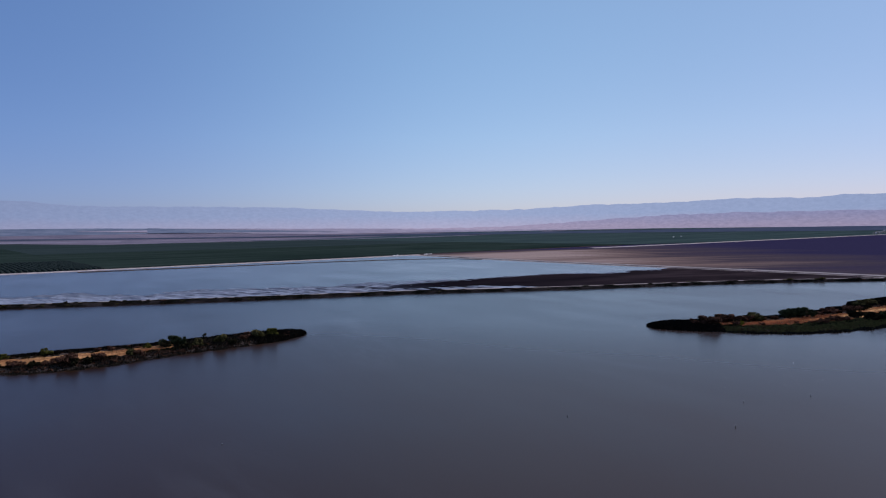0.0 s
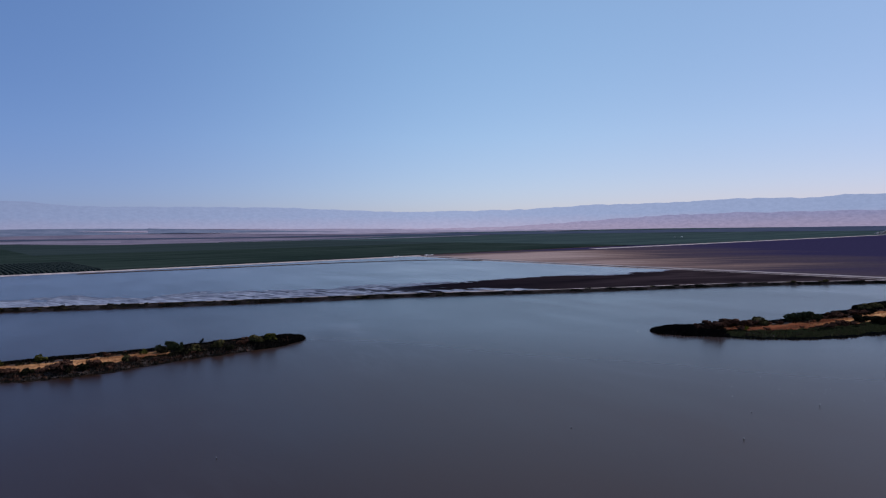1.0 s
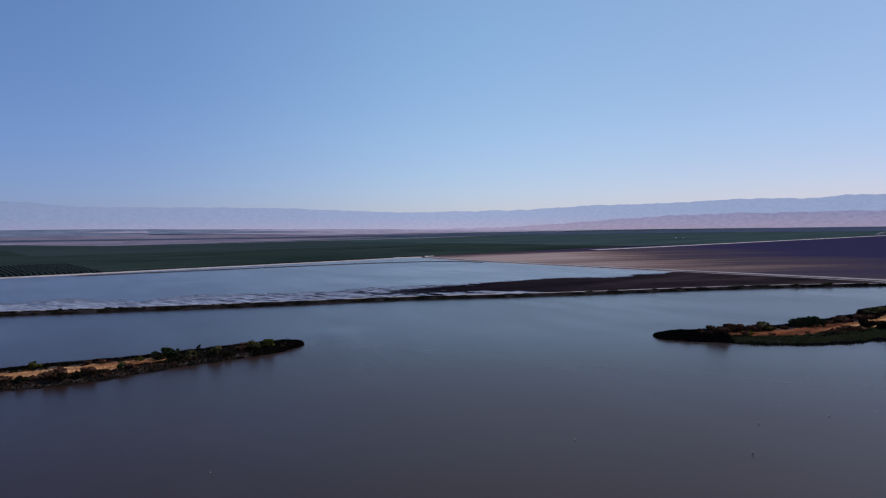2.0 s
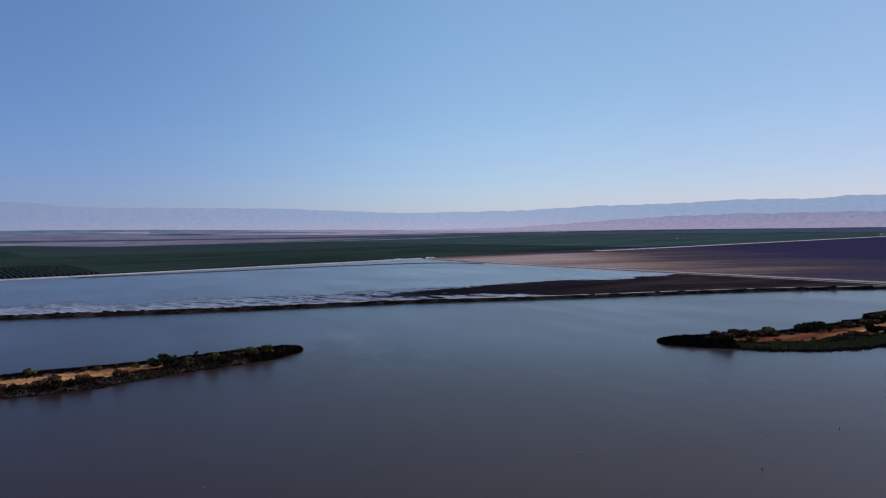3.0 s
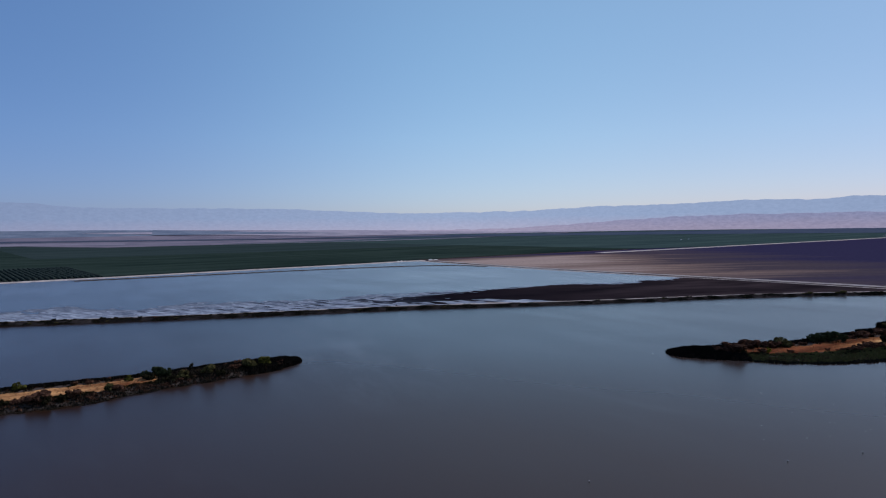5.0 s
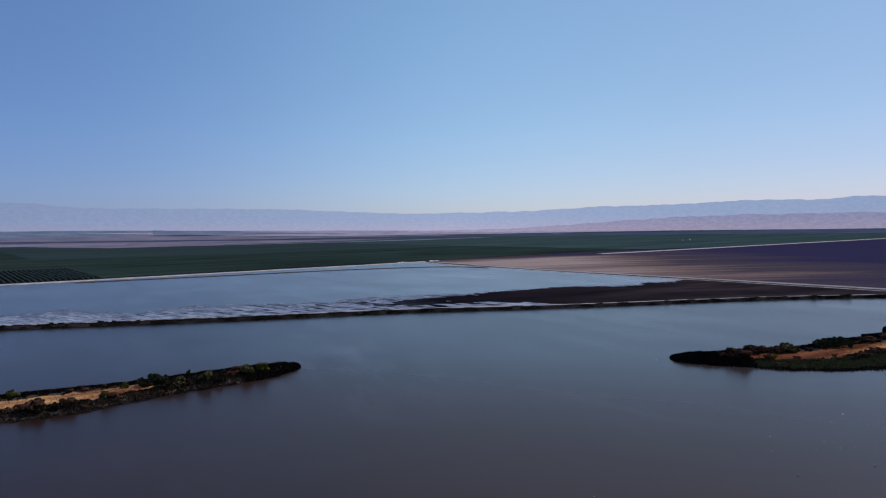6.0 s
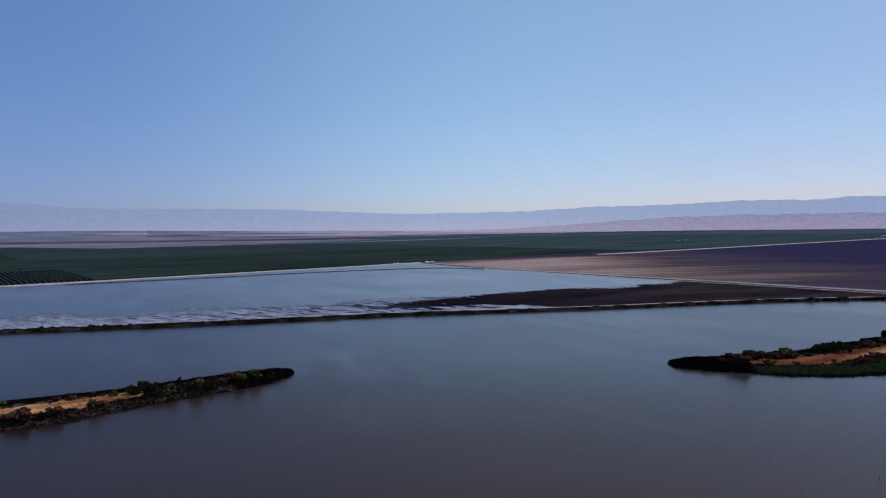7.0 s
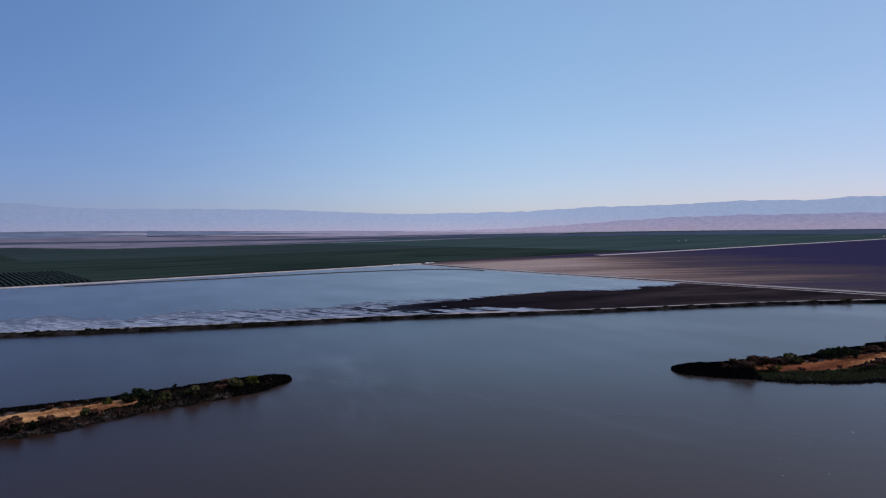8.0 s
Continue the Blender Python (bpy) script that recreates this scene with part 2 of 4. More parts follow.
def haze_material(name, low, high, z0, z1, glow, painted_relief):
    """Far ranges that glow: airlight and the shading of gullies put into the surface's emission."""
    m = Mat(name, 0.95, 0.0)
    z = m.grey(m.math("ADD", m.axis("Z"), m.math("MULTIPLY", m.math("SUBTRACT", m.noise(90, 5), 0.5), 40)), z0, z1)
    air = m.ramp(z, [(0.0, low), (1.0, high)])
    air = m.mix(painted_relief, air, m.ramp(m.noise(15, 7, 0.66, m.mapped((2.2, 2.2, 1))), [(0.35, (0.25, 0.25, 0.28)), (0.65, (0.75, 0.72, 0.7))]), "OVERLAY")
    sunward = m.ramp(m.grey(m.axis("X"), -2900, 2900), [(0.0, (0.66, 0.70, 0.77)), (0.5, (1.0, 1.0, 1.0)), (1.0, (0.92, 0.92, 0.93))])      # airlight's change across x put into the glow: brightest mid-way, dimmest at -x
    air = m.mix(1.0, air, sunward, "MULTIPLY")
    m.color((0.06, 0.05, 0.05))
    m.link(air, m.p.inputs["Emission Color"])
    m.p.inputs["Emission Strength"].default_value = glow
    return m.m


def red_sand_material():
    """Dry grass over red earth, which lies bare towards the island's tip."""
    m = Mat("red_dry_grass", 0.9, 0.0)
    f = m.math("ADD", m.math("MULTIPLY", m.noise(8, 5, 0.55, m.mapped((4.0, 1, 1), 26)), 0.65), m.math("MULTIPLY", m.noise(1.6, 4, 0.6), 0.35))
    red = m.ramp(f, [(0.38, (0.070, 0.022, 0.012)), (0.62, (0.24, 0.080, 0.036))])
    straw = m.ramp(f, [(0.40, (0.095, 0.030, 0.014)), (0.52, (0.30, 0.125, 0.05)), (0.62, (0.74, 0.44, 0.19))])
    bare = m.grey(m.math("ADD", m.axis("X"), m.math("MULTIPLY", m.math("SUBTRACT", m.noise(14, 4), 0.5), 110)), 165, 215)
    m.color(m.mix(bare, red, straw))
    m.bump(m.noise(1.6, 3), 0.1)
    return m.m


M_SAND_RED = red_sand_material()
M_DRY = dry_field_material()
M_MUD = mud_material()
# the slopes emit only to imitate bright haze before them
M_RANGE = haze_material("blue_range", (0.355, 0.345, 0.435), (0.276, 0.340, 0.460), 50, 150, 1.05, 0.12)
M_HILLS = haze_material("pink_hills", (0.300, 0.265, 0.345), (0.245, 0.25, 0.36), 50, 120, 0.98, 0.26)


# ---- building helpers ----
def mesh_of(name, verts, faces, material, smooth=False):
    me = bpy.data.meshes.new(name)
    me.from_pydata([tuple(v) for v in verts], [], faces)
    me.materials.append(material)
    if smooth:
        me.polygons.foreach_set("use_smooth", [True] * len(me.polygons))
    me.update()
    return me


def part(name, me, parent, label=""):
    ob = new(name, me)
    ob.parent = parent
    return tagged(ob, label)


def fbm(x, y, size, octaves=4, seed=0.0):
    total, amp = 0.0, 1.0
    for _ in range(octaves):
        total += amp * noise.noise((x / size, y / size, seed))
        size, amp = size * 0.5, amp * 0.5
    return total


def rise(x, y):
    """The valley floor climbs gently towards the far ranges."""
    r = math.hypot(x, y)
    slope = 34 * (max(0.0, r - 3600) / 1080) ** 1.5 * min(1.0, max(0.0, (300 - x) / 2600))      # steeper on one side
    return 50 * (max(0.0, r - 3200) / 1650) ** 2 + slope


def grid_faces(n, m, start=0):
    """Quads of a grid of n by m points, row by row."""
    return [(start + i * m + j, start + i * m + j + 1, start + (i + 1) * m + j + 1, start + (i + 1) * m + j) for i in range(n - 1) for j in range(m - 1)]


def draped(name, place, n, m, lift, material, label, rough, depth):
    """A slab draped over the valley floor, place(s, t) giving its plan, with a skirt down into the ground."""
    verts = []
    for i in range(n):
        for j in range(m):
            x, y = place(i / (n - 1), j / (m - 1))
            verts.append((x, y, rise(x, y) + lift + (rough * fbm(x, y, 40) if rough else 0)))
    faces = grid_faces(n, m)
    rim = [j for j in range(m)] + [i * m + m - 1 for i in range(1, n)] + [(n - 1) * m + j for j in range(m - 2, -1, -1)] + [i * m for i in range(n - 2, 0, -1)]
    base = len(verts)
    verts += [(verts[k][0], verts[k][1], verts[k][2] - depth) for k in rim]
    faces += [(rim[k], base + k, base + (k + 1) % len(rim), rim[(k + 1) % len(rim)]) for k in range(len(rim))]
    return tagged(new(name, mesh_of(name, verts, faces, material)), label, "field", kind="structure")


def field(name, corners, n, m, lift, material, label, depth=2.0, rough=0.0):
    """A field between four corners (a, b, c, d in turn)."""
    a, b, c, d = (np.array(p, float) for p in corners)
    return draped(name, lambda s, t: (1 - s) * ((1 - t) * a + t * d) + s * ((1 - t) * b + t * c), n, m, lift, material, label, rough, depth)


def field_along(name, u0, u1, front, back, n, m, lift, material, label, rough):
    """A field along the line of the far berm, from a bending front edge to a straight back."""
    def place(s, t):
        u = u0 + s * (u1 - u0)
        return uv(u, front(u) * (1 - t) + back * t)
    return draped(name, place, n, m, lift, material, label, rough, 3.0)


def resample(points, step):
    """Evenly spaced points and unit normals (to the left of the way) along a polyline, its corners rounded."""
    p = np.array(points, float)
    for _ in range(3):
        q = [p[0]]
        for a, b in zip(p[:-1], p[1:]):
            q += [0.75 * a + 0.25 * b, 0.25 * a + 0.75 * b]
        p = np.array(q + [p[-1]])
    far = np.r_[0, np.cumsum(np.hypot(*np.diff(p, axis=0).T))]
    at = np.linspace(0, far[-1], max(2, int(far[-1] / step) + 1))
    out = np.stack([np.interp(at, far, p[:, k]) for k in (0, 1)], 1)
    way = np.gradient(out, axis=0)
    way /= np.hypot(*way.T)[:, None]
    return out, np.stack([-way[:, 1], way[:, 0]], 1)


def bank(name, points, profile, material, label, category, step=5.0, wobble=0.6, bumps=0.15, kind="structure"):
    """An earth bank or road: a cross-section (offset to the left, height) swept along a line, uneven as earth is."""
    at, side = resample(points, step)
    verts = []
    for k, (p, n) in enumerate(zip(at, side)):
        for j, (off, z) in enumerate(profile):
            q = p + n * (off + wobble * fbm(p[0] + 37 * j, p[1], 18, 3))
            verts.append((q[0], q[1], rise(*q) + z + bumps * fbm(q[0], q[1], 7, 3) * (0.3 if z < -0.5 else 1)))
    faces = [tuple(reversed(f)) for f in grid_faces(len(at), len(profile))]
    return tagged(new(name, mesh_of(name, verts, faces, material, True)), label, category, kind=kind)


# ---- ground, water, fields ----
U, V = np.array((0.775, 0.632)), np.array((-0.632, 0.775))
CORNER = np.array((-5.0, 1185.0))


def uv(u, v):
    return CORNER + u * U + v * V


HEAD = [(-1500, 50), (-600, 28), (-470, 34), (-300, 40), (-190, 42), (-65, 54), (150, 64), (550, 74), (700, 55), (950, 0), (1200, -10), (4300, -12)]


def head(u):
    """Where the crops begin: how far their edge bends away from the straight field line."""
    return float(np.interp(u, *np.array(HEAD).T))


def build_ground():
    rings = [0, 300, 700, 1100, 1400, 1500, 1560, 1620, 1700, 2000, 2500, 3000, 3200, 3400, 3600, 3800, 4000, 4200, 4400, 4600, 4800, 5000, 5600, 6400]
    spokes = 144
    verts = []
    for r in rings:
        for k in range(spokes):
            a = 2 * math.pi * k / spokes
            x, y = r * math.sin(a), r * math.cos(a)
            bed = -2.0 + 2.2 * min(1, max(0, (r - 1400) / 300))
            verts.append((x, y, bed + rise(x, y) * (1 if r < 5000 else 0.9) + 0.1 * fbm(x, y, 200)))
    faces = []
    for i in range(len(rings) - 1):
        for k in range(spokes):
            j = (k + 1) % spokes
            faces.append((i * spokes + k, (i + 1) * spokes + k, (i + 1) * spokes + j, i * spokes + j))
    tagged(new("ground", mesh_of("ground", verts, faces, M_GROUND, True)), "dry pinkish valley floor reaching to the far hills", "ground", kind="structure")


DIKE = [(-1500, 170), (-900, 290), (-500, 372), (-290, 420), (-209, 436), (-136, 453), (-37, 482), (0, 486), (110, 503), (196, 524), (268, 538), (339, 544), (420, 545), (600, 575), (1000, 650), (1500, 740)]


def build_water():
    top, _ = resample(DIKE, 25)
    verts = [(x, y + 6, 0.0) for x, y in top] + [(x, -math.sqrt(max(1600 ** 2 - x * x, 0)) if abs(x) < 1590 else 0, 0.0) for x, _ in top]
    n = len(top)
    faces = [(k, n + k, n + k + 1, k + 1) for k in range(n - 1)]
    tagged(new("lake", mesh_of("lake", verts, faces, M_LAKE)), "still brown-grey lake reflecting the pale blue sky", "water", kind="structure")
    low, _ = resample([p for p in DIKE if p[0] <= 420], 25)
    low = [p for p in low if p[0] > -1350]
    m = len(low)
    far = [uv(u, head(u) - 22) for u in np.linspace(-1560, -45, m)]
    # the far shore is the berm as far as the corner; the near one runs on behind the dike to the canal
    verts = [(x, y + 6, -0.02) for x, y in low] + [(*p, -0.02) for p in far]
    faces = [(k, k + 1, m + k + 1, m + k) for k in range(m - 1)]
    tagged(new("water", mesh_of("water", verts, faces, M_POND)), "shallow flooded field of pale blue water", "water", kind="structure")


MUD_TOP = [(-90, 540), (-59, 560), (-18, 585), (46, 634), (120, 678), (196, 683), (211, 713), (245, 719), (262, 745), (275, 775), (470, 775)]
SALT_TOP = [(-430, 505), (-242, 520), (-216, 540), (-143, 568), (-48, 594), (60, 640), (130, 678)]


def build_mudflat():
    """The dry end of the flooded field: furrowed mud with a ragged shore, and a shelf of wet salt before the levee."""
    dx, dy = resample(DIKE, 20)[0].T
    xs, ys = np.arange(-430, 470, 1.5), np.arange(404, 780, 1.5)
    verts, keep = [], {}
    for i, x in enumerate(xs):
        foot = np.interp(x, dx, dy) + 9
        mud_top, salt_top = np.interp(x, *np.array(MUD_TOP).T), np.interp(x, *np.array(SALT_TOP).T)
        strip = np.interp(x, (-90, -40, 20, 60, 95, 120), (30, 30, 42, 34, 8, -20))
        for j, y in enumerate(ys):
            canal = (x - CORNER[0]) * U[0] + (y - CORNER[1]) * U[1]
            dist = y - foot
            if dist < -4 or canal > -66 or y > max(mud_top, salt_top) + 45:
                continue
            along, across = 0.80 * x - 0.60 * y, 0.60 * x + 0.80 * y      # the furrows run aslant towards the levee
            furrow = 0.55 * fbm(along * 0.20, across, 8.0, 2, 8.0) + 0.80 * fbm(along * 0.26, across, 3.8, 2, 4.0)
            ragged = 8 * fbm(x, y, 40, 3, 3.0) + 15 * furrow
            core = min((mud_top - y + ragged) / 22, (dist - strip + 10 * fbm(x, y, 25, 3, 9.0) + 6 * furrow) / 9, (x + 70 + 70 * furrow) / 50)
            shelf = min((salt_top - y + 26 * fbm(x, y, 45, 4, 6.0) + 10 * furrow) / 40, 1.0)
            # dark furrow tops stand out of the salt, more of them towards the mud
            dark = np.interp(x, (-430, -280, -215, -110, -40), (-0.75, -0.60, -0.26, -0.02, 0.08)) - 0.30 * max(0.0, 1 - dist / 26) * (x < 60)
            tops = 1.2 * furrow + 0.5 * fbm(along * 0.5, across, 40, 3, 5.0) + dark
            if x > 20:
                tops -= (x - 20) / 60
            low = -0.05 + 0.09 * max(shelf, -1.0) + 0.03 * furrow + 0.36 * max(0.0, min(tops, 0.5)) * min(1.0, max(0.0, shelf * 2.2))
            z = max(low, min(0.30, 0.34 * core) + 0.02 * furrow)
            if dist < 6:
                z = max(z, 0.05 - 0.004 * dist)
            keep[i, j] = len(verts)
            verts.append((x, y, z))
    faces = []
    for (i, j), k in keep.items():
        q = [keep.get(c) for c in ((i, j), (i + 1, j), (i + 1, j + 1), (i, j + 1))]
        if None not in q:
            faces.append(tuple(q))
    tagged(new("mudflat", mesh_of("mudflat", verts, faces, M_MUD, True)), "dark bare mudflat with a ragged pale salt edge", "mudflat", kind="structure")


def build_fields():
    field("field_dry", [uv(-15, 90), (418, 600), (1900, 830), uv(4300, 20)], 80, 80, 0.5, M_DRY, "bare ploughed field, pale tan turning dark purple-brown", rough=0.15)
    field_along("field_green", -560, 700, head, 760, 60, 40, 1.7, M_CANOPY, "broad dark green field of leafy crops", 0.25)
    # blocks further off take the canopies with haze painted into their colour
    field_along("field_green_side", 700, 4300, head, 760, 90, 20, 1.65, M_CANOPY_HAZED, "green field of leafy crops beside a dirt road, haze-paled", 0.25)
    field_along("field_soil", -1500, -560, lambda u: head(u) - 6, 312, 40, 10, 0.4, M_TILTH, "bare brown soil between the crop rows", 0.0)
    field("field_green_far", [uv(-560, 760), uv(700, 760), uv(700, 1850), uv(-560, 1850)], 30, 40, 1.6, M_CANOPY_HALF_HAZED, "green field of leafy crops, haze-paled", depth=3.0, rough=0.25)
    field("field_green_end", [uv(700, 760), uv(4300, 760), uv(4300, 1850), uv(700, 1850)], 60, 40, 1.6, M_CANOPY_HAZED, "green field of leafy crops, haze-paled", depth=3.0, rough=0.25)
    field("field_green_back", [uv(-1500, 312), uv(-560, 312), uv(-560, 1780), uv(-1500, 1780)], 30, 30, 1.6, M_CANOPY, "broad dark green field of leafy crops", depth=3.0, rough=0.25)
    field("field_green_edge", [uv(-1500, 1775), uv(-200, 1845), uv(-430, 2500), uv(-1500, 2680)], 30, 20, 1.5, M_CANOPY_HALF_HAZED, "broad dark green field of leafy crops", depth=3.0, rough=0.25)
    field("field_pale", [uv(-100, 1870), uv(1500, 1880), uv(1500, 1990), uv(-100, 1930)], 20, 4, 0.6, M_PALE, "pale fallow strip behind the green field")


def polar(az, r):
    return (r * math.sin(radians(az)), r * math.cos(radians(az)))


def far_strip(name, az0, az1, r0, r1, r2, r3, material, label, lift=0.8):
    """A field between two bearings; r0..r1 at the first one, r2..r3 at the second."""
    n = max(4, int((az1 - az0) / 1.0))
    verts, faces = [], []
    for i in range(n + 1):
        s = i / n
        for t in (0, 0.33, 0.67, 1):
            x, y = polar(az0 + s * (az1 - az0), (r0 + s * (r2 - r0)) * (1 - t) + t * (r1 + s * (r3 - r1)))
            verts.append((x, y, rise(x, y) + lift))
    faces = [tuple(reversed(f)) for f in grid_faces(n + 1, 4)]
    tagged(new(name, mesh_of(name, verts, faces, material)), label, "field", kind="structure")


def build_far_plain():
    # strips whose base colours already hold the haze over the far plain
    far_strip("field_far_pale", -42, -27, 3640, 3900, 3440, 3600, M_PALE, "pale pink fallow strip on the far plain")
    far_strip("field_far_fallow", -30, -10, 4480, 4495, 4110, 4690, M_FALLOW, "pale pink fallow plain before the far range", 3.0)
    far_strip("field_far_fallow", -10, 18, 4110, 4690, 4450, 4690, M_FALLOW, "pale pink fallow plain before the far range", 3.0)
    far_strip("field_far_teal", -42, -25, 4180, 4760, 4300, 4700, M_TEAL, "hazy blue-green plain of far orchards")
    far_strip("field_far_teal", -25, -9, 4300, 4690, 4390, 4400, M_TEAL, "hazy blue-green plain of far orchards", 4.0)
    far_strip("field_far_dark", -16, 14, 3780, 3900, 3900, 4250, M_CROP_BLUE_HAZE, "belt of far orchards, dark blue with haze", 2.6)
    far_strip("field_far_dark", 14, 42, 3900, 4250, 3950, 4640, M_CROP_BLUE_HAZE, "belt of far orchards, dark blue with haze", 2.6)
    far_strip("field_far_dark", -42, -16, 3880, 4000, 3780, 3900, M_CROP_BLUE_HAZE, "belt of far orchards, dark blue with haze", 1.4)
    field("field_far_green", [uv(300, 2000), uv(4300, 1852), uv(4300, 2900), uv(1500, 2220)], 50, 20, 1.4, M_FAR_CROP, "far green field, bluish with haze", depth=3.0)


RIDGE = [(-60, 1.6), (-42, 2.4), (-35, 2.46), (-32.8, 2.32), (-31.7, 2.14), (-27.5, 2.02), (-21, 2.01), (-13.2, 1.91), (-9.3, 1.7), (-4.2, 1.5), (0, 1.5), (7.5, 1.56), (12.4, 1.84), (16.7, 1.88), (20.2, 1.94), (24.8, 2.11), (28.8, 2.03), (30.7, 2.04), (32.6, 2.18), (35, 2.13), (42, 2.3), (60, 1.6)]
HILLS = [(-8, -0.1), (2, 0.0), (5.9, 0.08), (12.4, 0.43), (16.7, 0.7), (20.4, 0.87), (24.8, 0.97), (32.6, 0.96), (42, 0.9), (60, 0.4)]


def far_range(name, line, r0, r1, material, label, jag, seed, cols=900, rows=14):
    az = np.linspace(line[0][0], line[-1][0], cols)
    crest = np.interp(az, *np.array(line).T)
    verts = []
    for a, c in zip(az, crest):
        for k in range(rows):
            t = k / (rows - 1)
            r = r0 + (r1 - r0) * t
            x, y = polar(a, r)
            foot = rise(x, y) * (1 - t) + 40 * t
            top = 50 + r1 * math.tan(radians(c + 0.10)) + jag * fbm(a * 10, 0, 12, 5, seed)
            z = foot - 4 + max(0, top - foot) * t ** 1.25
            z += jag * 1.2 * fbm(a * 14, t * 26, 7, 4, seed + 4) * math.sin(math.pi * min(1, t)) * 0.7
            verts.append((x, y, z))
    faces = [tuple(reversed(f)) for f in grid_faces(cols, rows)]
    tagged(new(name, mesh_of(name, verts, faces, material, True)), label, "mountains", kind="structure")


def build_ranges():
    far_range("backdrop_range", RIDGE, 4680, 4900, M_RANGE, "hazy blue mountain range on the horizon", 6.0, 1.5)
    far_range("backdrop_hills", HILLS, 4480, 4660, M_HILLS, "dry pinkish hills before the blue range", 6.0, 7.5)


build_ground()
build_water()
build_mudflat()
build_fields()
build_far_plain()
build_ranges()

bank("levee_near", DIKE, [(-1.5, -1.2), (0, 0.0), (2.5, 1.5), (4.0, 2.0), (9.0, 2.0), (11.5, 1.0), (14, -0.4)], M_LEVEE, "low earth levee with a dirt road on top", "levee", 4, 0.8, 0.25)
bank("road_levee", DIKE, [(5.4, 2.04), (5.7, 2.15), (7.7, 2.15), (8.0, 2.04)], M_ROAD, "pale dirt road along the levee", "road", 4, 0.35, 0.06)
bank("berm_far", [uv(u, head(u) - 14) for u in (-1500, -1100, -800, -600, -470, -380, -300, -190, -120, -65, -20)], [(-9, -0.6), (-6, 0.3), (-3, 0.9), (2, 1.0), (6, 0.6)], M_ROAD, "pale sandy berm road between water and crops", "road", 10, 1.2, 0.12)
bank("bank_mud", [uv(-600, -18), uv(-485, -30), uv(-415, -40), uv(-330, -46), uv(-248, -57), uv(-160, -81), uv(-100, -108), uv(-78, -140), uv(-72, -190)], [(-5, -0.3), (-2, 0.7), (2, 0.7), (5, -0.3)], M_BANK, "thin dark mud bank across the flooded field", "levee", 10, 1.2, 0.15)
bank("track_far", [uv(u, head(u) - 9) for u in (-20, 60, 150, 300, 450, 550, 640)], [(-6, 0.4), (-4, 1.1), (4, 1.2), (6, 0.8)], M_BANK, "dark rutted track at the field's head", "road", 20, 0.8, 0.1)
bank("road_far", [uv(430, -14), uv(600, -22), uv(900, -23), uv(2200, -23), uv(4200, -24)], [(-12, 0.4), (-9, 1.3), (7, 1.5), (10, 1.0)], M_ROAD, "long pale dirt road past the ploughed field", "road", 20, 0.8, 0.1)
CANAL = [tuple(uv(u, v)) for u, v in ((-26, 28), (-36, -60), (-50, -165), (-58, -265), (-59, -435), (-56, -540), (-57, -690), (-58, -716))] + [(415, 566)]
bank("road_canal_inner", CANAL, [(-13, -0.4), (-11.5, 0.35), (-8.5, 0.45), (-7, 0.0)], M_ROAD, "pale dirt track along a drainage canal", "road", 8, 0.6, 0.08)
bank("canal", CANAL, [(-7.5, 0.1), (-5.5, -0.6), (5.5, -0.6), (7.5, 0.1)], M_BANK, "narrow dark drainage canal between two tracks", "canal", 8, 0.4, 0.05)
bank("bank_sand", [(8, 488), (28, 491), (52, 495)], [(9.5, 1.5), (10.5, 2.0), (13, 1.7), (16, 0.9), (20, 0.0)], M_ROAD, "pale sand spilled over the levee's inner bank", "sand", 2, 1.6, 0.35)
bank("road_canal_outer", CANAL, [(7, 0.0), (8.5, 0.9), (11, 0.9), (12.5, 0.4)], M_ROAD, "pale dirt track along a drainage canal", "road", 8, 0.6, 0.08)
bank("field_edge", CANAL, [(12, 0.3), (13, 0.42), (32, 0.44)], M_DRY, "dry soil between the canal track and the ploughed field", "soil", 8, 0.2, 0.04)


# ---- islands ----
LEFT_NEAR = [(-330, 120), (-260, 168), (-200, 203), (-160, 221), (-147, 223.5), (-132, 229.5), (-119, 241), (-105, 258), (-96, 265), (-85, 273), (-73, 285), (-69, 293), (-66.5, 299), (-66.5, 303.5)]
LEFT_FAR = [(-350, 154), (-280, 194), (-215, 230), (-174, 251), (-157, 261.5), (-143, 268.5), (-129, 272.5), (-116, 282), (-99, 293), (-85, 302), (-72, 308.5), (-68, 307.5), (-66.5, 303.5)]
RIGHT_NEAR = [(101, 312), (102.5, 306), (107.5, 302), (116, 298.5), (128, 294), (147, 287.5), (163, 287), (181, 290), (203, 297.5), (216, 305), (260, 330), (320, 372), (400, 425)]
RIGHT_FAR = [(101, 312), (102.5, 317.5), (107.5, 321), (119, 321.5), (145, 328.5), (174, 336.0), (208, 355.5), (221, 361.5), (239, 370.5), (289, 411.5), (345, 453.5), (390, 478.5)]


def between(near, far, n):
    """Matched points along two shores."""
    def even(p):
        p = resample(p, 1.0)[0]
        return p[np.linspace(0, len(p) - 1, n).round().astype(int)]
    return even(near), even(far)


def island_height(s, t, x, y, crest):
    """Low banks at both shores and a flat back; s runs along, t across."""
    edge = min(1.0, min(t, 1 - t) / 0.22)
    ends = min(1.0, min(s, 1 - s) / 0.06)
    return -0.9 + (crest + 0.9) * math.sin(edge * math.pi / 2) * (0.35 + 0.65 * ends) + 0.22 * fbm(x, y, 6, 4, 2.0) * edge


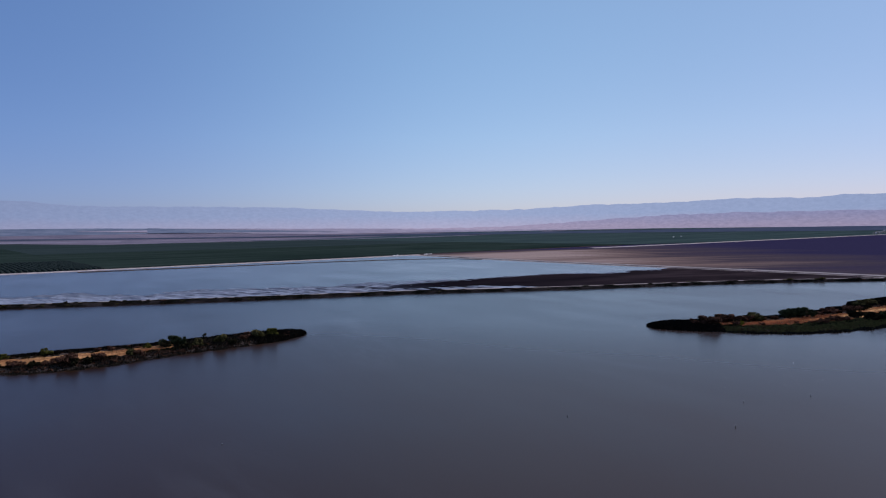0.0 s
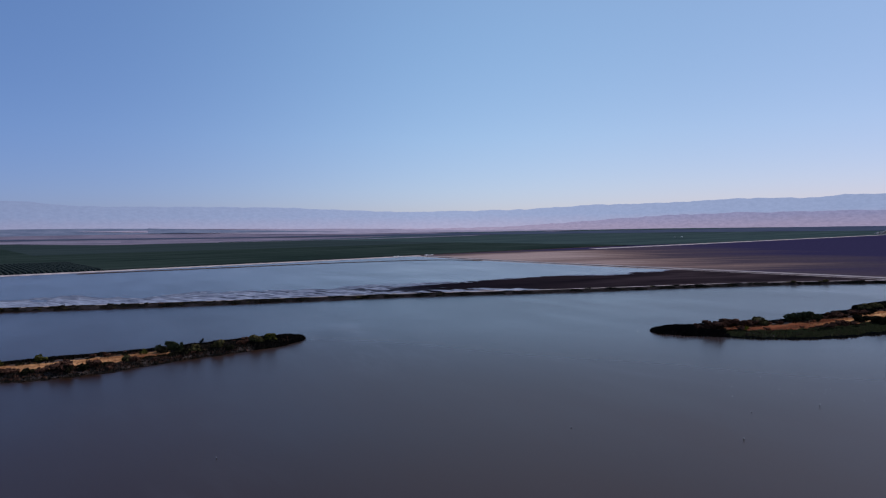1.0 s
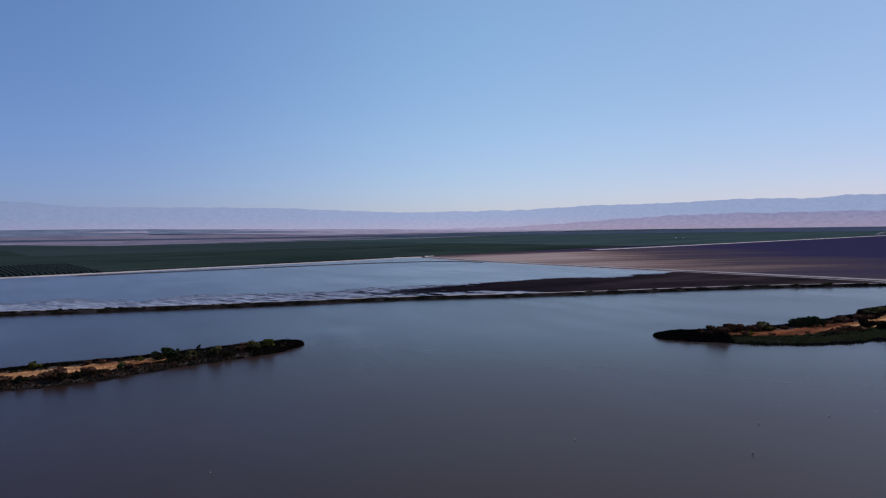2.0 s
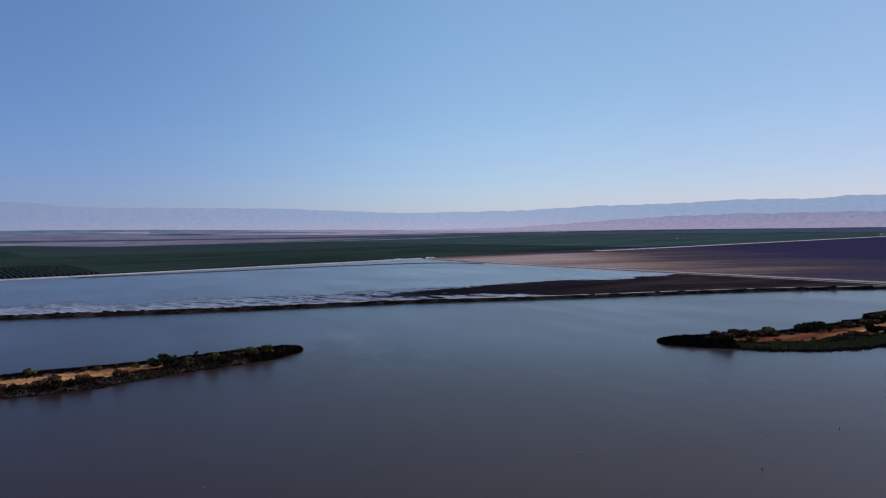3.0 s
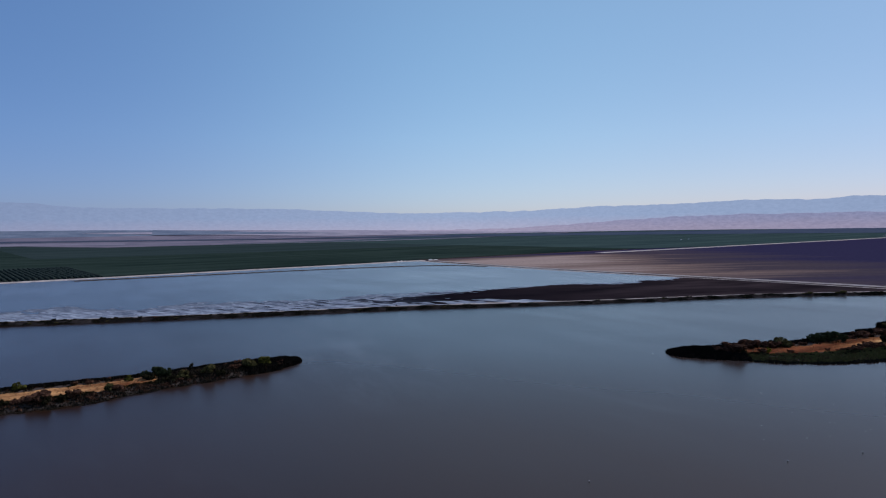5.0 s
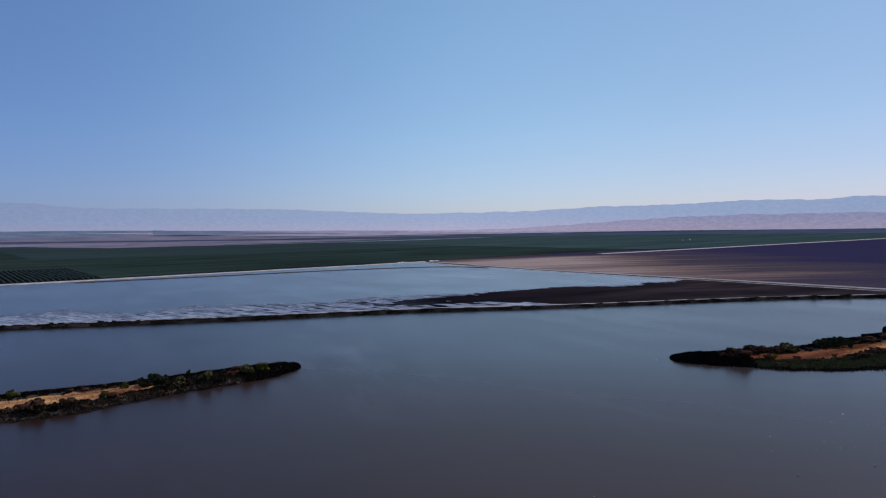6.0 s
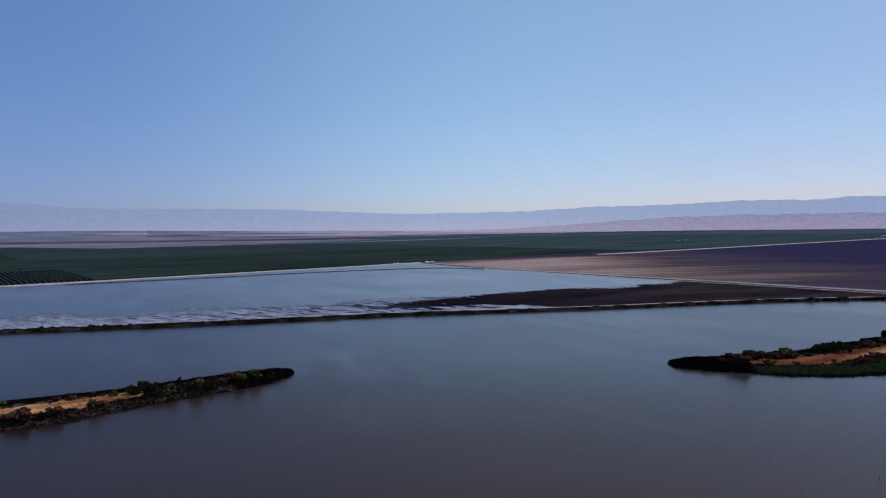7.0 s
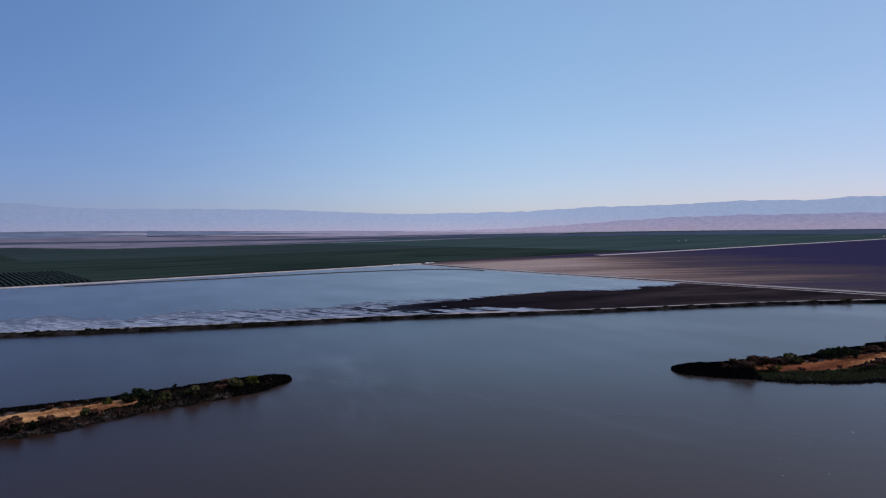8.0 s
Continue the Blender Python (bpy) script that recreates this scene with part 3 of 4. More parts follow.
def build_island(name, near, far, crest, label, top, wet, n=360, m=40):
    a, b = between(near, far, n)
    verts = []
    for i in range(n):
        for j in range(m):
            t = -0.04 + 1.08 * j / (m - 1)
            p = a[i] * (1 - t) + b[i] * t
            verts.append((p[0], p[1], island_height(i / (n - 1), max(0, min(1, t)), p[0], p[1], crest)))
    faces = [tuple(reversed(f)) for f in grid_faces(n, m)]
    me = mesh_of(name, verts, faces, top, True)
    me.materials.append(M_BANK)
    for k, p in enumerate(me.polygons):
        t = -0.04 + 1.08 * (k % (m - 1)) / (m - 1)
        x, y, _ = p.center
        p.material_index = int(t < wet[0] + 0.10 * fbm(x, y, 16, 3, 4.0) or t > wet[1] + 0.08 * fbm(x, y, 16, 3, 6.0))
    flip = sum(p.normal.z for p in me.polygons) < 0
    if flip:
        me.flip_normals()
    tagged(new(name, me), label, "island", kind="structure")
    return a, b


def spot(shores, s, t, crest):
    a, b = shores
    i = s * (len(a) - 1)
    k = min(int(i), len(a) - 2)
    w = i - k
    p = (a[k] * (1 - w) + a[k + 1] * w) * (1 - t) + (b[k] * (1 - w) + b[k + 1] * w) * t
    return p[0], p[1], island_height(s, t, p[0], p[1], crest)


def ground_at(shores, x, y, crest):
    """The island's height at a place, from the nearest line across it."""
    a, b = shores
    d = b - a
    t = (((np.array((x, y)) - a) * d).sum(1) / np.maximum((d * d).sum(1), 1e-6)).clip(0, 1)
    k = int(np.argmin(np.hypot(*(a + d * t[:, None] - (x, y)).T)))
    return island_height(k / (len(a) - 1), float(t[k]), x, y, crest)


def levee_height(off):
    return float(np.interp(off, (-1.5, 0, 2.5, 4, 9, 11.5), (-0.3, 0, 1.5, 2, 2, 1)))


LEFT_CREST, RIGHT_CREST = 1.5, 1.4
left = build_island("island_left", LEFT_NEAR, LEFT_FAR, LEFT_CREST, "long narrow island of orange dry grass and scrub", M_SAND, (0.23, 0.68))
right = build_island("island_right", RIGHT_NEAR, RIGHT_FAR, RIGHT_CREST, "low island of orange dry grass, scrub and marsh", M_SAND_RED, (0.33, 0.70))


# ---- plants ----
def blades(rng, spots, height, spread, width, count):
    """Tufts of upright blades; spots are (x, y, z, size)."""
    verts, faces = [], []
    for x, y, z, size in spots:
        for _ in range(count):
            a, r = rng.uniform(0, 2 * math.pi), spread * size * math.sqrt(rng.random())
            bx, by = x + r * math.cos(a), y + r * math.sin(a)
            h, turn = height * size * rng.uniform(0.7, 1.05), rng.uniform(0, math.pi)
            w = width * size * rng.uniform(0.6, 1.3)
            cx, cy = w * math.cos(turn), w * math.sin(turn)
            lx, ly = rng.uniform(-0.22, 0.22) * h, rng.uniform(-0.22, 0.22) * h
            k = len(verts)
            verts += [(bx - cx, by - cy, z - 0.15), (bx + cx, by + cy, z - 0.15), (bx + lx * 0.5 + cx * 0.9, by + ly * 0.5 + cy * 0.9, z + h * 0.6), (bx + lx, by + ly, z + h), (bx + lx * 0.5 - cx * 0.9, by + ly * 0.5 - cy * 0.9, z + h * 0.6)]
            faces.append((k, k + 1, k + 2, k + 3, k + 4))
    return verts, faces


def stuff(name, spots, height, spread, width, count, material, label, category, seed):
    verts, faces = blades(random.Random(seed), spots, height, spread, width, count)
    return tagged(new(name, mesh_of(name, verts, faces, material)), label, category, kind="stuff")


def leaf_ball(rng, lobes, leaf, density):
    """A crown: small bent leaf clumps strewn through the outer part of several uneven lobes."""
    verts, faces = [], []
    for cx, cy, cz, rx, rz in lobes:
        for _ in range(int(density * rx * rx)):
            d = Vector((rng.gauss(0, 1), rng.gauss(0, 1), rng.gauss(0, 1))).normalized()
            k = rng.uniform(0.55, 1.0) ** 0.6 * (1 + 0.22 * noise.noise(d * 2.3 + Vector((cx, cy, cz))))
            p = Vector((cx + d.x * rx * k, cy + d.y * rx * k, max(0.05, cz + d.z * rz * k)))
            n = (d + Vector((rng.uniform(-0.8, 0.8), rng.uniform(-0.8, 0.8), rng.uniform(-0.3, 0.9)))).normalized()
            t = n.cross(Vector((rng.uniform(-1, 1), rng.uniform(-1, 1), 0.3))).normalized()
            b, s = n.cross(t), leaf * rng.uniform(0.6, 1.4)
            i = len(verts)
            verts += [p - t * s, p - b * s * 0.55 + n * s * 0.12, p + t * s, p + b * s * 0.55 + n * s * 0.12]
            faces += [(i, i + 1, i + 2), (i, i + 2, i + 3)]
    return verts, faces


def limb(verts, faces, a, b, ra, rb, sides=6):
    a, b = Vector(a), Vector(b)
    w = (b - a).normalized()
    t = w.cross(Vector((0.3, 1, 0.2))).normalized()
    c = w.cross(t)
    k = len(verts)
    for p, r in ((a, ra), (a.lerp(b, 0.5) + t * ra * 0.4, (ra + rb) / 2), (b, rb)):
        verts += [p + (t * math.cos(2 * math.pi * i / sides) + c * math.sin(2 * math.pi * i / sides)) * r for i in range(sides)]
    for ring in range(2):
        for i in range(sides):
            j = (i + 1) % sides
            faces.append((k + ring * sides + i, k + ring * sides + j, k + (ring + 1) * sides + j, k + (ring + 1) * sides + i))


def plant(name, seed, height, width, trunk, lobes_n, material, leaf, density, label, category):
    """A tree or shrub at the origin: stems that fork to each lobe of the crown."""
    rng = random.Random(seed)
    root = new(name)
    lobes = []
    for k in range(lobes_n):
        a = 2 * math.pi * (k + rng.random()) / lobes_n
        r = width * 0.5 * rng.uniform(0.3, 0.85)
        size = width * rng.uniform(0.075, 0.18)
        top = height * rng.uniform(0.42, 1.05)
        rz = min(size * rng.uniform(0.7, 1.1), (top - trunk) * 0.6)
        lobes.append((r * math.cos(a), r * math.sin(a), top - rz, size * rng.uniform(0.7, 1.15), rz))
    lobes.append((rng.uniform(-0.1, 0.1) * width, rng.uniform(-0.1, 0.1) * width, height * 0.42, width * 0.2, height * 0.34))
    verts, faces = [], []
    fork = (rng.uniform(-0.1, 0.1), rng.uniform(-0.1, 0.1), max(0.25, trunk))
    limb(verts, faces, (0, 0, -0.3), fork, 0.05 * height ** 0.8, 0.036 * height ** 0.8)
    for x, y, z, rx, rz in lobes:
        limb(verts, faces, fork, (x, y, z + 0.3 * rz), 0.022 * height ** 0.8, 0.008 * height ** 0.8, 5)
    part("trunk", mesh_of("trunk", verts, faces, M_BARK, True), root, "grey-brown forked stem")
    verts, faces = leaf_ball(rng, lobes, leaf, density)
    part("crown", mesh_of("crown", verts, faces, material), root)
    return tagged(root, label, category)


KINDS = {
    "tree": [plant("tree", 11 + k, 5.2, 5.4, 0.5, 26, M_GREEN, 0.34, 420, "leafy yellow-green tree on the island's tip", "tree") for k in range(1)],
    "willow": [plant("tree", 81 + k, 4.6, 5.6, 0.4, 28, M_WILLOW, 0.34, 420, "dense dark green willow tree on the grassy island", "tree") for k in range(2)],
    "slim": [plant("tree", 21, 5.0, 2.2, 2.2, 5, M_DARK, 0.32, 315, "slim dark tree standing above the scrub", "tree")],
    "olive": [plant("shrub", 31 + k, 2.8, 4.2, 0.3, 15, M_OLIVE, 0.34, 284, "rounded olive-green shrub on the island", "shrub") for k in range(3)],
    "rust": [plant("shrub", 41 + k, 2.0, 3.6, 0.2, 15, M_RUST, 0.31, 284, "rusty brown dry shrub on the island", "shrub") for k in range(3)],
    "dark": [plant("shrub", 51 + k, 2.6, 4.6, 0.3, 15, M_DARK, 0.37, 284, "dense dark green shrub by the shore", "shrub") for k in range(3)],
    "bright": [plant("shrub", 71, 2.6, 4.0, 0.3, 12, M_YELLOW, 0.34, 284, "yellow-green leafy shrub on red earth", "shrub")],
    "lush": [plant("shrub", 61 + k, 3.2, 4.4, 0.4, 15, M_GREEN, 0.37, 284, "bright green leafy shrub on the island", "shrub") for k in range(2)],
}
USED, TURN = set(), dict.fromkeys(KINDS, 0)


def put(kind, x, y, z, size=1.0, wide=1.0, seed=0, group="shrubs on the islands"):
    rng = random.Random(int(x * 13 + y * 7) + seed)
    k = TURN[kind] % len(KINDS[kind])
    TURN[kind] += 1
    src = KINDS[kind][k]
    m = Matrix.Translation((x, y, z - 0.05)) @ Matrix.Rotation(rng.uniform(0, 6.28), 4, "Z") @ Matrix.Diagonal((size * wide, size * wide, size, 1))
    if (kind, k) in USED:
        ob = copy_thing(src, m)
    else:
        USED.add((kind, k))
        src.matrix_basis = m
        ob = src
    tagged(ob, group=group)


# the trees and larger shrubs, one by one
for kind, x, y, size, wide in [
    ("tree", -79, 289, 0.9, 1.35), ("slim", -105.5, 277, 0.95, 1.0), ("olive", -96.6, 272, 1.15, 1.2), ("olive", -104, 266, 1.0, 1.1),
    ("willow", -112, 269, 0.85, 0.95), ("willow", -115, 268.5, 1.0, 0.95), ("willow", -119.5, 267, 0.9, 1.0), ("dark", -117, 265, 1.0, 1.1), ("lush", -124, 263, 0.8, 1.1), ("olive", -123.5, 248.5, 0.9, 1.0),
    ("rust", -131.5, 239.5, 1.45, 1.2), ("dark", -138.5, 233.5, 1.2, 1.1), ("dark", -133.5, 236, 1.05, 1.0), ("lush", -158.5, 250, 0.95, 1.2),
    ("lush", -170, 243, 1.0, 1.1), ("rust", -137, 259, 1.0, 1.2), ("rust", -142, 257.5, 0.8, 1.1), ("rust", -89, 281, 0.95, 1.1),
    ("olive", -84, 284, 0.9, 1.1), ("rust", -74, 294, 0.9, 1.1), ("dark", -92, 273, 0.95, 1.1), ("dark", -108, 262, 0.9, 1.1), ("dark", -150, 229, 1.0, 1.1), ("rust", -126, 240, 0.9, 1.0), ("rust", -140, 234.5, 1.3, 1.3), ("rust", -146, 232.5, 1.2, 1.2), ("rust", -121.5, 250, 1.5, 1.2),
]:
    put(kind, x, y, ground_at(left, x, y, LEFT_CREST), size * {'tree': 0.86, 'slim': 1.0, 'olive': 1.12}.get(kind, 0.9), wide)
for kind, x, y, size, wide in [
    ("willow", 177, 328, 0.85, 1.0), ("willow", 181.5, 329.5, 1.2, 0.95), ("willow", 187, 330, 1.1, 1.0), ("willow", 193, 330, 0.9, 1.1),
    ("olive", 248, 372, 1.2, 1.5), ("olive", 256, 377, 1.1, 1.3), ("dark", 213, 326, 1.35, 1.0), ("dark", 217, 318, 1.3, 1.1), ("willow", 222, 318, 0.8, 1.0), ("dark", 228, 322, 1.4, 1.2),
    ("bright", 144, 305, 0.75, 0.9), ("rust", 129, 306, 1.5, 1.1), ("rust", 124, 309, 1.3, 1.1), ("rust", 135, 311, 1.45, 1.1), ("rust", 141, 317, 1.35, 1.0), ("rust", 147, 320.5, 1.2, 1.1), ("rust", 132, 314, 1.2, 1.2),
]:
    put(kind, x, y, ground_at(right, x, y, RIGHT_CREST), size * 1.1, wide * 1.1)
for kind, x, y, size, wide in [
    ("rust", 151.5, 317, 1.0, 1.2), ("olive", 158, 320, 0.95, 1.2), ("rust", 163, 321.5, 0.9, 1.1), ("rust", 169, 322, 1.05, 1.2), ("dark", 156, 323, 0.9, 1.2), ("rust", 209, 342, 1.0, 1.3), ("rust", 202, 339, 0.8, 1.2),
    ("rust", 180, 309, 0.8, 1.0), ("rust", 195.5, 313, 0.9, 1.1), ("rust", 202, 316, 1.0, 1.0), ("rust", 216, 344, 1.0, 1.3), ("rust", 225, 350, 1.0, 1.2), ("dark", 262, 385, 1.2, 1.3), ("rust", 234, 356, 1.0, 1.2),
]:
    put(kind, x, y, ground_at(right, x, y, RIGHT_CREST), size * 1.1, wide * 1.1)

# smaller shrubs strewn along the banks of both islands
rng = random.Random(77)
for shores, crest, bands, kinds, s0, s1 in ((left, LEFT_CREST, ((0.15, 0.32), (0.68, 0.93)), ("rust", "dark", "rust", "rust"), 0.30, 0.97), (right, RIGHT_CREST, ((0.30, 0.42), (0.68, 0.93)), ("rust", "rust", "dark", "rust"), 0.10, 0.50)):
    for k in range(56):
        band = bands[k % 2]
        x, y, z = spot(shores, rng.uniform(s0, s1), rng.uniform(*band), crest)
        put(rng.choice(kinds), x, y, z, rng.uniform(0.35, 0.75), rng.uniform(0.9, 1.4))

# shrubs along the levee
rng = random.Random(5)
dike_at, dike_side = resample(DIKE, 1.0)
for x, size, kind, off in [(298, 1.5, "olive", 2.5), (303, 1.2, "dark", 2.0), (322, 1.2, "olive", 3.0), (328, 1.3, "olive", 3.0), (280, 0.9, "dark", 2.0), (262, 0.8, "dark", 3), (231, 0.8, "rust", 2.5), (345, 0.9, "rust", 3),
                           (360, 1.0, "dark", 2.5), (372, 0.9, "dark", 3), (-221, 0.9, "dark", 5), (-228, 0.9, "dark", 5), (-251, 0.8, "dark", 5), (-245, 0.7, "dark", 5), (-258, 0.9, "dark", 5), (-284, 1.0, "dark", 3), (-206, 0.8, "dark", 5), (-196, 0.9, "rust", 3), (-180, 0.7, "dark", 3)]:
    k = int(np.argmin(abs(dike_at[:, 0] - x)))
    p = dike_at[k] + dike_side[k] * off
    put(kind, p[0], p[1], levee_height(off) - 0.1, size * (0.46 if x > 0 else 0.5), 1.5, group="shrubs along the levee")
for _ in range(130):
    x = rng.uniform(-380, 420)
    k = int(np.argmin(abs(dike_at[:, 0] - x)))
    off = rng.choice((rng.uniform(0.8, 3.4), rng.uniform(0.8, 3.4), rng.uniform(9.4, 11)))
    p = dike_at[k] + dike_side[k] * off
    put(rng.choice(["dark", "dark", "rust", "olive"]), p[0], p[1], levee_height(off) - 0.1, rng.uniform(0.13, 0.34), 1.6, group="shrubs along the levee")


def shore_spots(shores, crest, count, s0, s1, t0, t1, seed, size=(0.7, 1.2), gap=None, uneven=0.55):
    rng = random.Random(seed)
    out = []
    while len(out) < count:
        s, t = rng.uniform(s0, s1), rng.uniform(t0, t1)
        x, y, z = spot(shores, s, t, crest)
        if gap and fbm(x, y, 9, 3, seed) < gap:
            continue
        end = min(1.0, 0.45 + 26 * min(s, 1 - s))      # lower towards the tips
        out.append((x, y, max(z, -0.3), rng.uniform(*size) * end * (1 + uneven * fbm(x, y, 7, 3, 1.0))))
    return out


def build_scrub(shores, crest, near_t, far_t, reed_from):
    stuff("sedge", shore_spots(shores, crest, 9000, reed_from, 1.0, -0.03, near_t, 3, (0.5, 1.3)) + shore_spots(shores, crest, 2600, reed_from, 1.0, -0.03, 0.06, 23, (1.0, 1.5)), 0.40, 0.6, 0.15, 6, M_SEDGE, "brown-olive sedge along the near bank", "sedge", 38)
    stuff("reeds", shore_spots(shores, crest, 9000, 0.0, 1.0, far_t + 0.06, 1.03, 4, (1.1, 1.3), None, 0.2), 1.15, 0.7, 0.22, 6, M_REED,
          "dark brown-green reeds along the shore", "reeds", 8)
    stuff("dry_grass", shore_spots(shores, crest, 2600, 0.02, 0.98, near_t, far_t, 6, (0.5, 1.2)), 0.45, 0.5, 0.06, 5, M_STRAW, "straw-coloured dry grass", "grass", 9)
    stuff("scrub", shore_spots(shores, crest, 900, 0.02, 0.98, near_t * 0.8, near_t * 1.25, 12, (0.6, 1.3), 0.05) + shore_spots(shores, crest, 700, 0.02, 0.98, far_t * 0.92, 0.99, 13, (0.6, 1.3), 0.05), 0.7, 0.8, 0.16, 14, M_DARK,
          "low dark scrub on the island banks", "scrub", 10)
    stuff("dead_scrub", shore_spots(shores, crest, 1100, 0.03, 0.97, near_t * 0.25, near_t * 1.1, 14, (0.5, 1.2), 0.0) + shore_spots(shores, crest, 500, 0.03, 0.97, far_t * 0.98, 0.95, 20, (0.5, 1.2), 0.0), 0.6, 0.8, 0.15, 14, M_RUST,
          "dead brown scrub on the island banks", "scrub", 21)


build_scrub(left, LEFT_CREST, 0.24, 0.72, 0.0)
build_scrub(right, RIGHT_CREST, 0.28, 0.74, 0.46)
stuff("sedge", shore_spots(left, LEFT_CREST, 2600, 0.80, 0.97, 0.15, 0.85, 27, (0.7, 1.3)), 0.75, 0.7, 0.16, 9, M_SEDGE, "brown-olive sedge over the island's narrow end", "sedge", 28)
stuff("marsh_edge", shore_spots(right, RIGHT_CREST, 900, 0.108, 0.62, -0.03, 0.035, 25, (0.7, 1.5), 0.0), 0.75, 0.7, 0.2, 12, M_SEDGE, "grey-brown tussocks along the marsh's edge", "sedge", 26)


def reed_stand(x0, y0, x1, y1, deep, high, seed):
    """A dense block of reeds with an even top, behind the island."""
    rng = random.Random(seed)
    spots = []
    for _ in range(int(8 * deep * math.hypot(x1 - x0, y1 - y0))):
        s, t = rng.random(), rng.uniform(0, deep)
        spots.append((x0 + s * (x1 - x0) + 0.35 * t, y0 + s * (y1 - y0) + t, 0.3, rng.uniform(0.94, 1.04)))
    stuff("reed_stand", spots, high, 0.5, 0.2, 7, M_REED, "dense dark reed stand with an even top", "reeds", seed)


reed_stand(216, 354, 232, 359, 5, 2.5, 41)
reed_stand(241, 374, 288, 402, 6, 2.7, 42)
reed_stand(199, 350, 216, 355, 3, 1.2, 43)
stuff("marsh_plants", shore_spots(right, RIGHT_CREST, 6500, 0.108, 0.5, -0.02, 0.33, 15, (0.7, 1.2)), 0.6, 0.6, 0.15, 7, M_MARSH, "low olive-green marsh plants at the water", "marsh", 16)
stuff("reeds_tip", shore_spots(right, RIGHT_CREST, 2600, 0.0, 0.108, 0.0, 1.0, 17, (0.8, 1.3)) + shore_spots(left, LEFT_CREST, 2200, 0.90, 1.0, 0.0, 1.0, 18, (0.8, 1.3)), 1.25, 0.6, 0.16, 6, M_REED, "dark reeds on the islands' tips", "reeds", 19)

rng = random.Random(31)
tufts = []
for k in range(len(dike_at)):
    if -420 < dike_at[k][0] < 520:
        for _ in range(14):
            off = rng.uniform(-0.6, 3.4)
            p = dike_at[k] + dike_side[k] * off
            tufts.append((p[0], p[1], levee_height(off) - 0.1, rng.uniform(0.4, 1.3) * max(0.75, 1.25 + 1.6 * fbm(p[0], p[1], 11, 3))))
for k in range(len(dike_at)):
    if -420 < dike_at[k][0] < 520 and fbm(*dike_at[k], 14, 3, 2.0) > (0.16 if dike_at[k][0] > 0 else -0.1):
        for _ in range(9):
            off = rng.uniform(3.4, 5.2)
            p = dike_at[k] + dike_side[k] * off
            tufts.append((p[0], p[1], levee_height(off) - 0.1, rng.uniform(0.7, 2.0)))
stuff("levee_grass", tufts, 0.36, 0.6, 0.14, 4, M_WEED, "dry olive weeds on the levee's bank", "weeds", 33)


# ---- posts in the lake, spoil heaps, crop rows ----
def build_post(x, y, height, seed):
    rng = random.Random(seed)
    root = new("mooring_post")
    root.matrix_basis = pose(x, y, 0, rng.uniform(-4, 4), rng.uniform(-4, 4), rng.uniform(0, 90))
    verts, faces = [], []
    limb(verts, faces, (0, 0, -1.8), (0, 0, height * 0.72), 0.085, 0.08, 10)
    limb(verts, faces, (0, 0, height * 0.72), (0.01, 0, height), 0.08, 0.07, 10)
    part("post", mesh_of("post", verts, faces, M_WOOD, True), root)
    verts, faces = [], []
    limb(verts, faces, (0.01, 0, height - 0.03), (0.01, 0, height + 0.1), 0.12, 0.09, 10)
    verts.append(Vector((0.01, 0, height + 0.13)))
    top = len(verts) - 1
    faces += [(12 + 8 + i, 12 + 8 + (i + 1) % 10, top) for i in range(10)]
    part("cap", mesh_of("cap", verts, faces, M_WHITE_SPOIL), root, "whitened post top")
    tagged(root, "weathered timber post with a whitened top in the lake", "post", "posts in the lake")


for k, (x, y, h) in enumerate([(32.1, 164.5, 0.75), (71.2, 153.6, 1.1), (83.9, 176.2, 0.6), (105.7, 181.2, 1.0), (-52.2, 146.3, 0.45), (93.9, 310.6, 0.5), (-59, 297.2, 0.5)]):
    build_post(x, y, h * 0.7, k)


def foam(count, seed):
    """Thin bent white flakes on the lake, standing in for sun glints."""
    rng = random.Random(seed)
    verts, faces = [], []
    for _ in range(count):
        x, y = rng.gauss(106, 9), rng.gauss(206, 14)
        r, turn, n = rng.uniform(0.07, 0.19), rng.uniform(0, 6.28), len(verts)
        verts += [(x + r * rng.uniform(0.6, 1.2) * math.cos(turn + 1.05 * k), y + r * rng.uniform(0.6, 1.2) * math.sin(turn + 1.05 * k), 0.012) for k in range(6)] + [(x, y, 0.06)]
        faces += [(n + k, n + (k + 1) % 6, n + 6) for k in range(6)]
    tagged(new("foam", mesh_of("foam", verts, faces, M_WHITE_SPOIL)), "scattered white flecks on the lake, as sun glints", "foam", kind="stuff")


# glints modelled as white flakes
foam(24, 8)


def heap(x, y, w, h, seed):
    verts, faces = [], []
    rings, sides = 7, 18
    for i in range(rings + 1):
        t = i / rings
        for k in range(sides):
            a = 2 * math.pi * k / sides
            r = w * (1 - t) ** 0.8 * (1 + 0.35 * noise.noise((math.cos(a) * 1.5, math.sin(a) * 1.5, seed)))
            verts.append((r * math.cos(a), r * math.sin(a) * 0.8, h * t * (1 + 0.2 * noise.noise((a, t * 3, seed))) - 0.2))
    faces = [(i * sides + k, i * sides + (k + 1) % sides, (i + 1) * sides + (k + 1) % sides, (i + 1) * sides + k) for i in range(rings) for k in range(sides)]
    ob = new("spoil_heap", mesh_of("spoil_heap", verts, faces, M_WHITE_SPOIL))
    ob.matrix_basis = pose(x, y, 0.9, 0, 0, seed * 40)
    tagged(ob, "pale white heap of spoil on the berm", "heap", "heaps at the field corner")


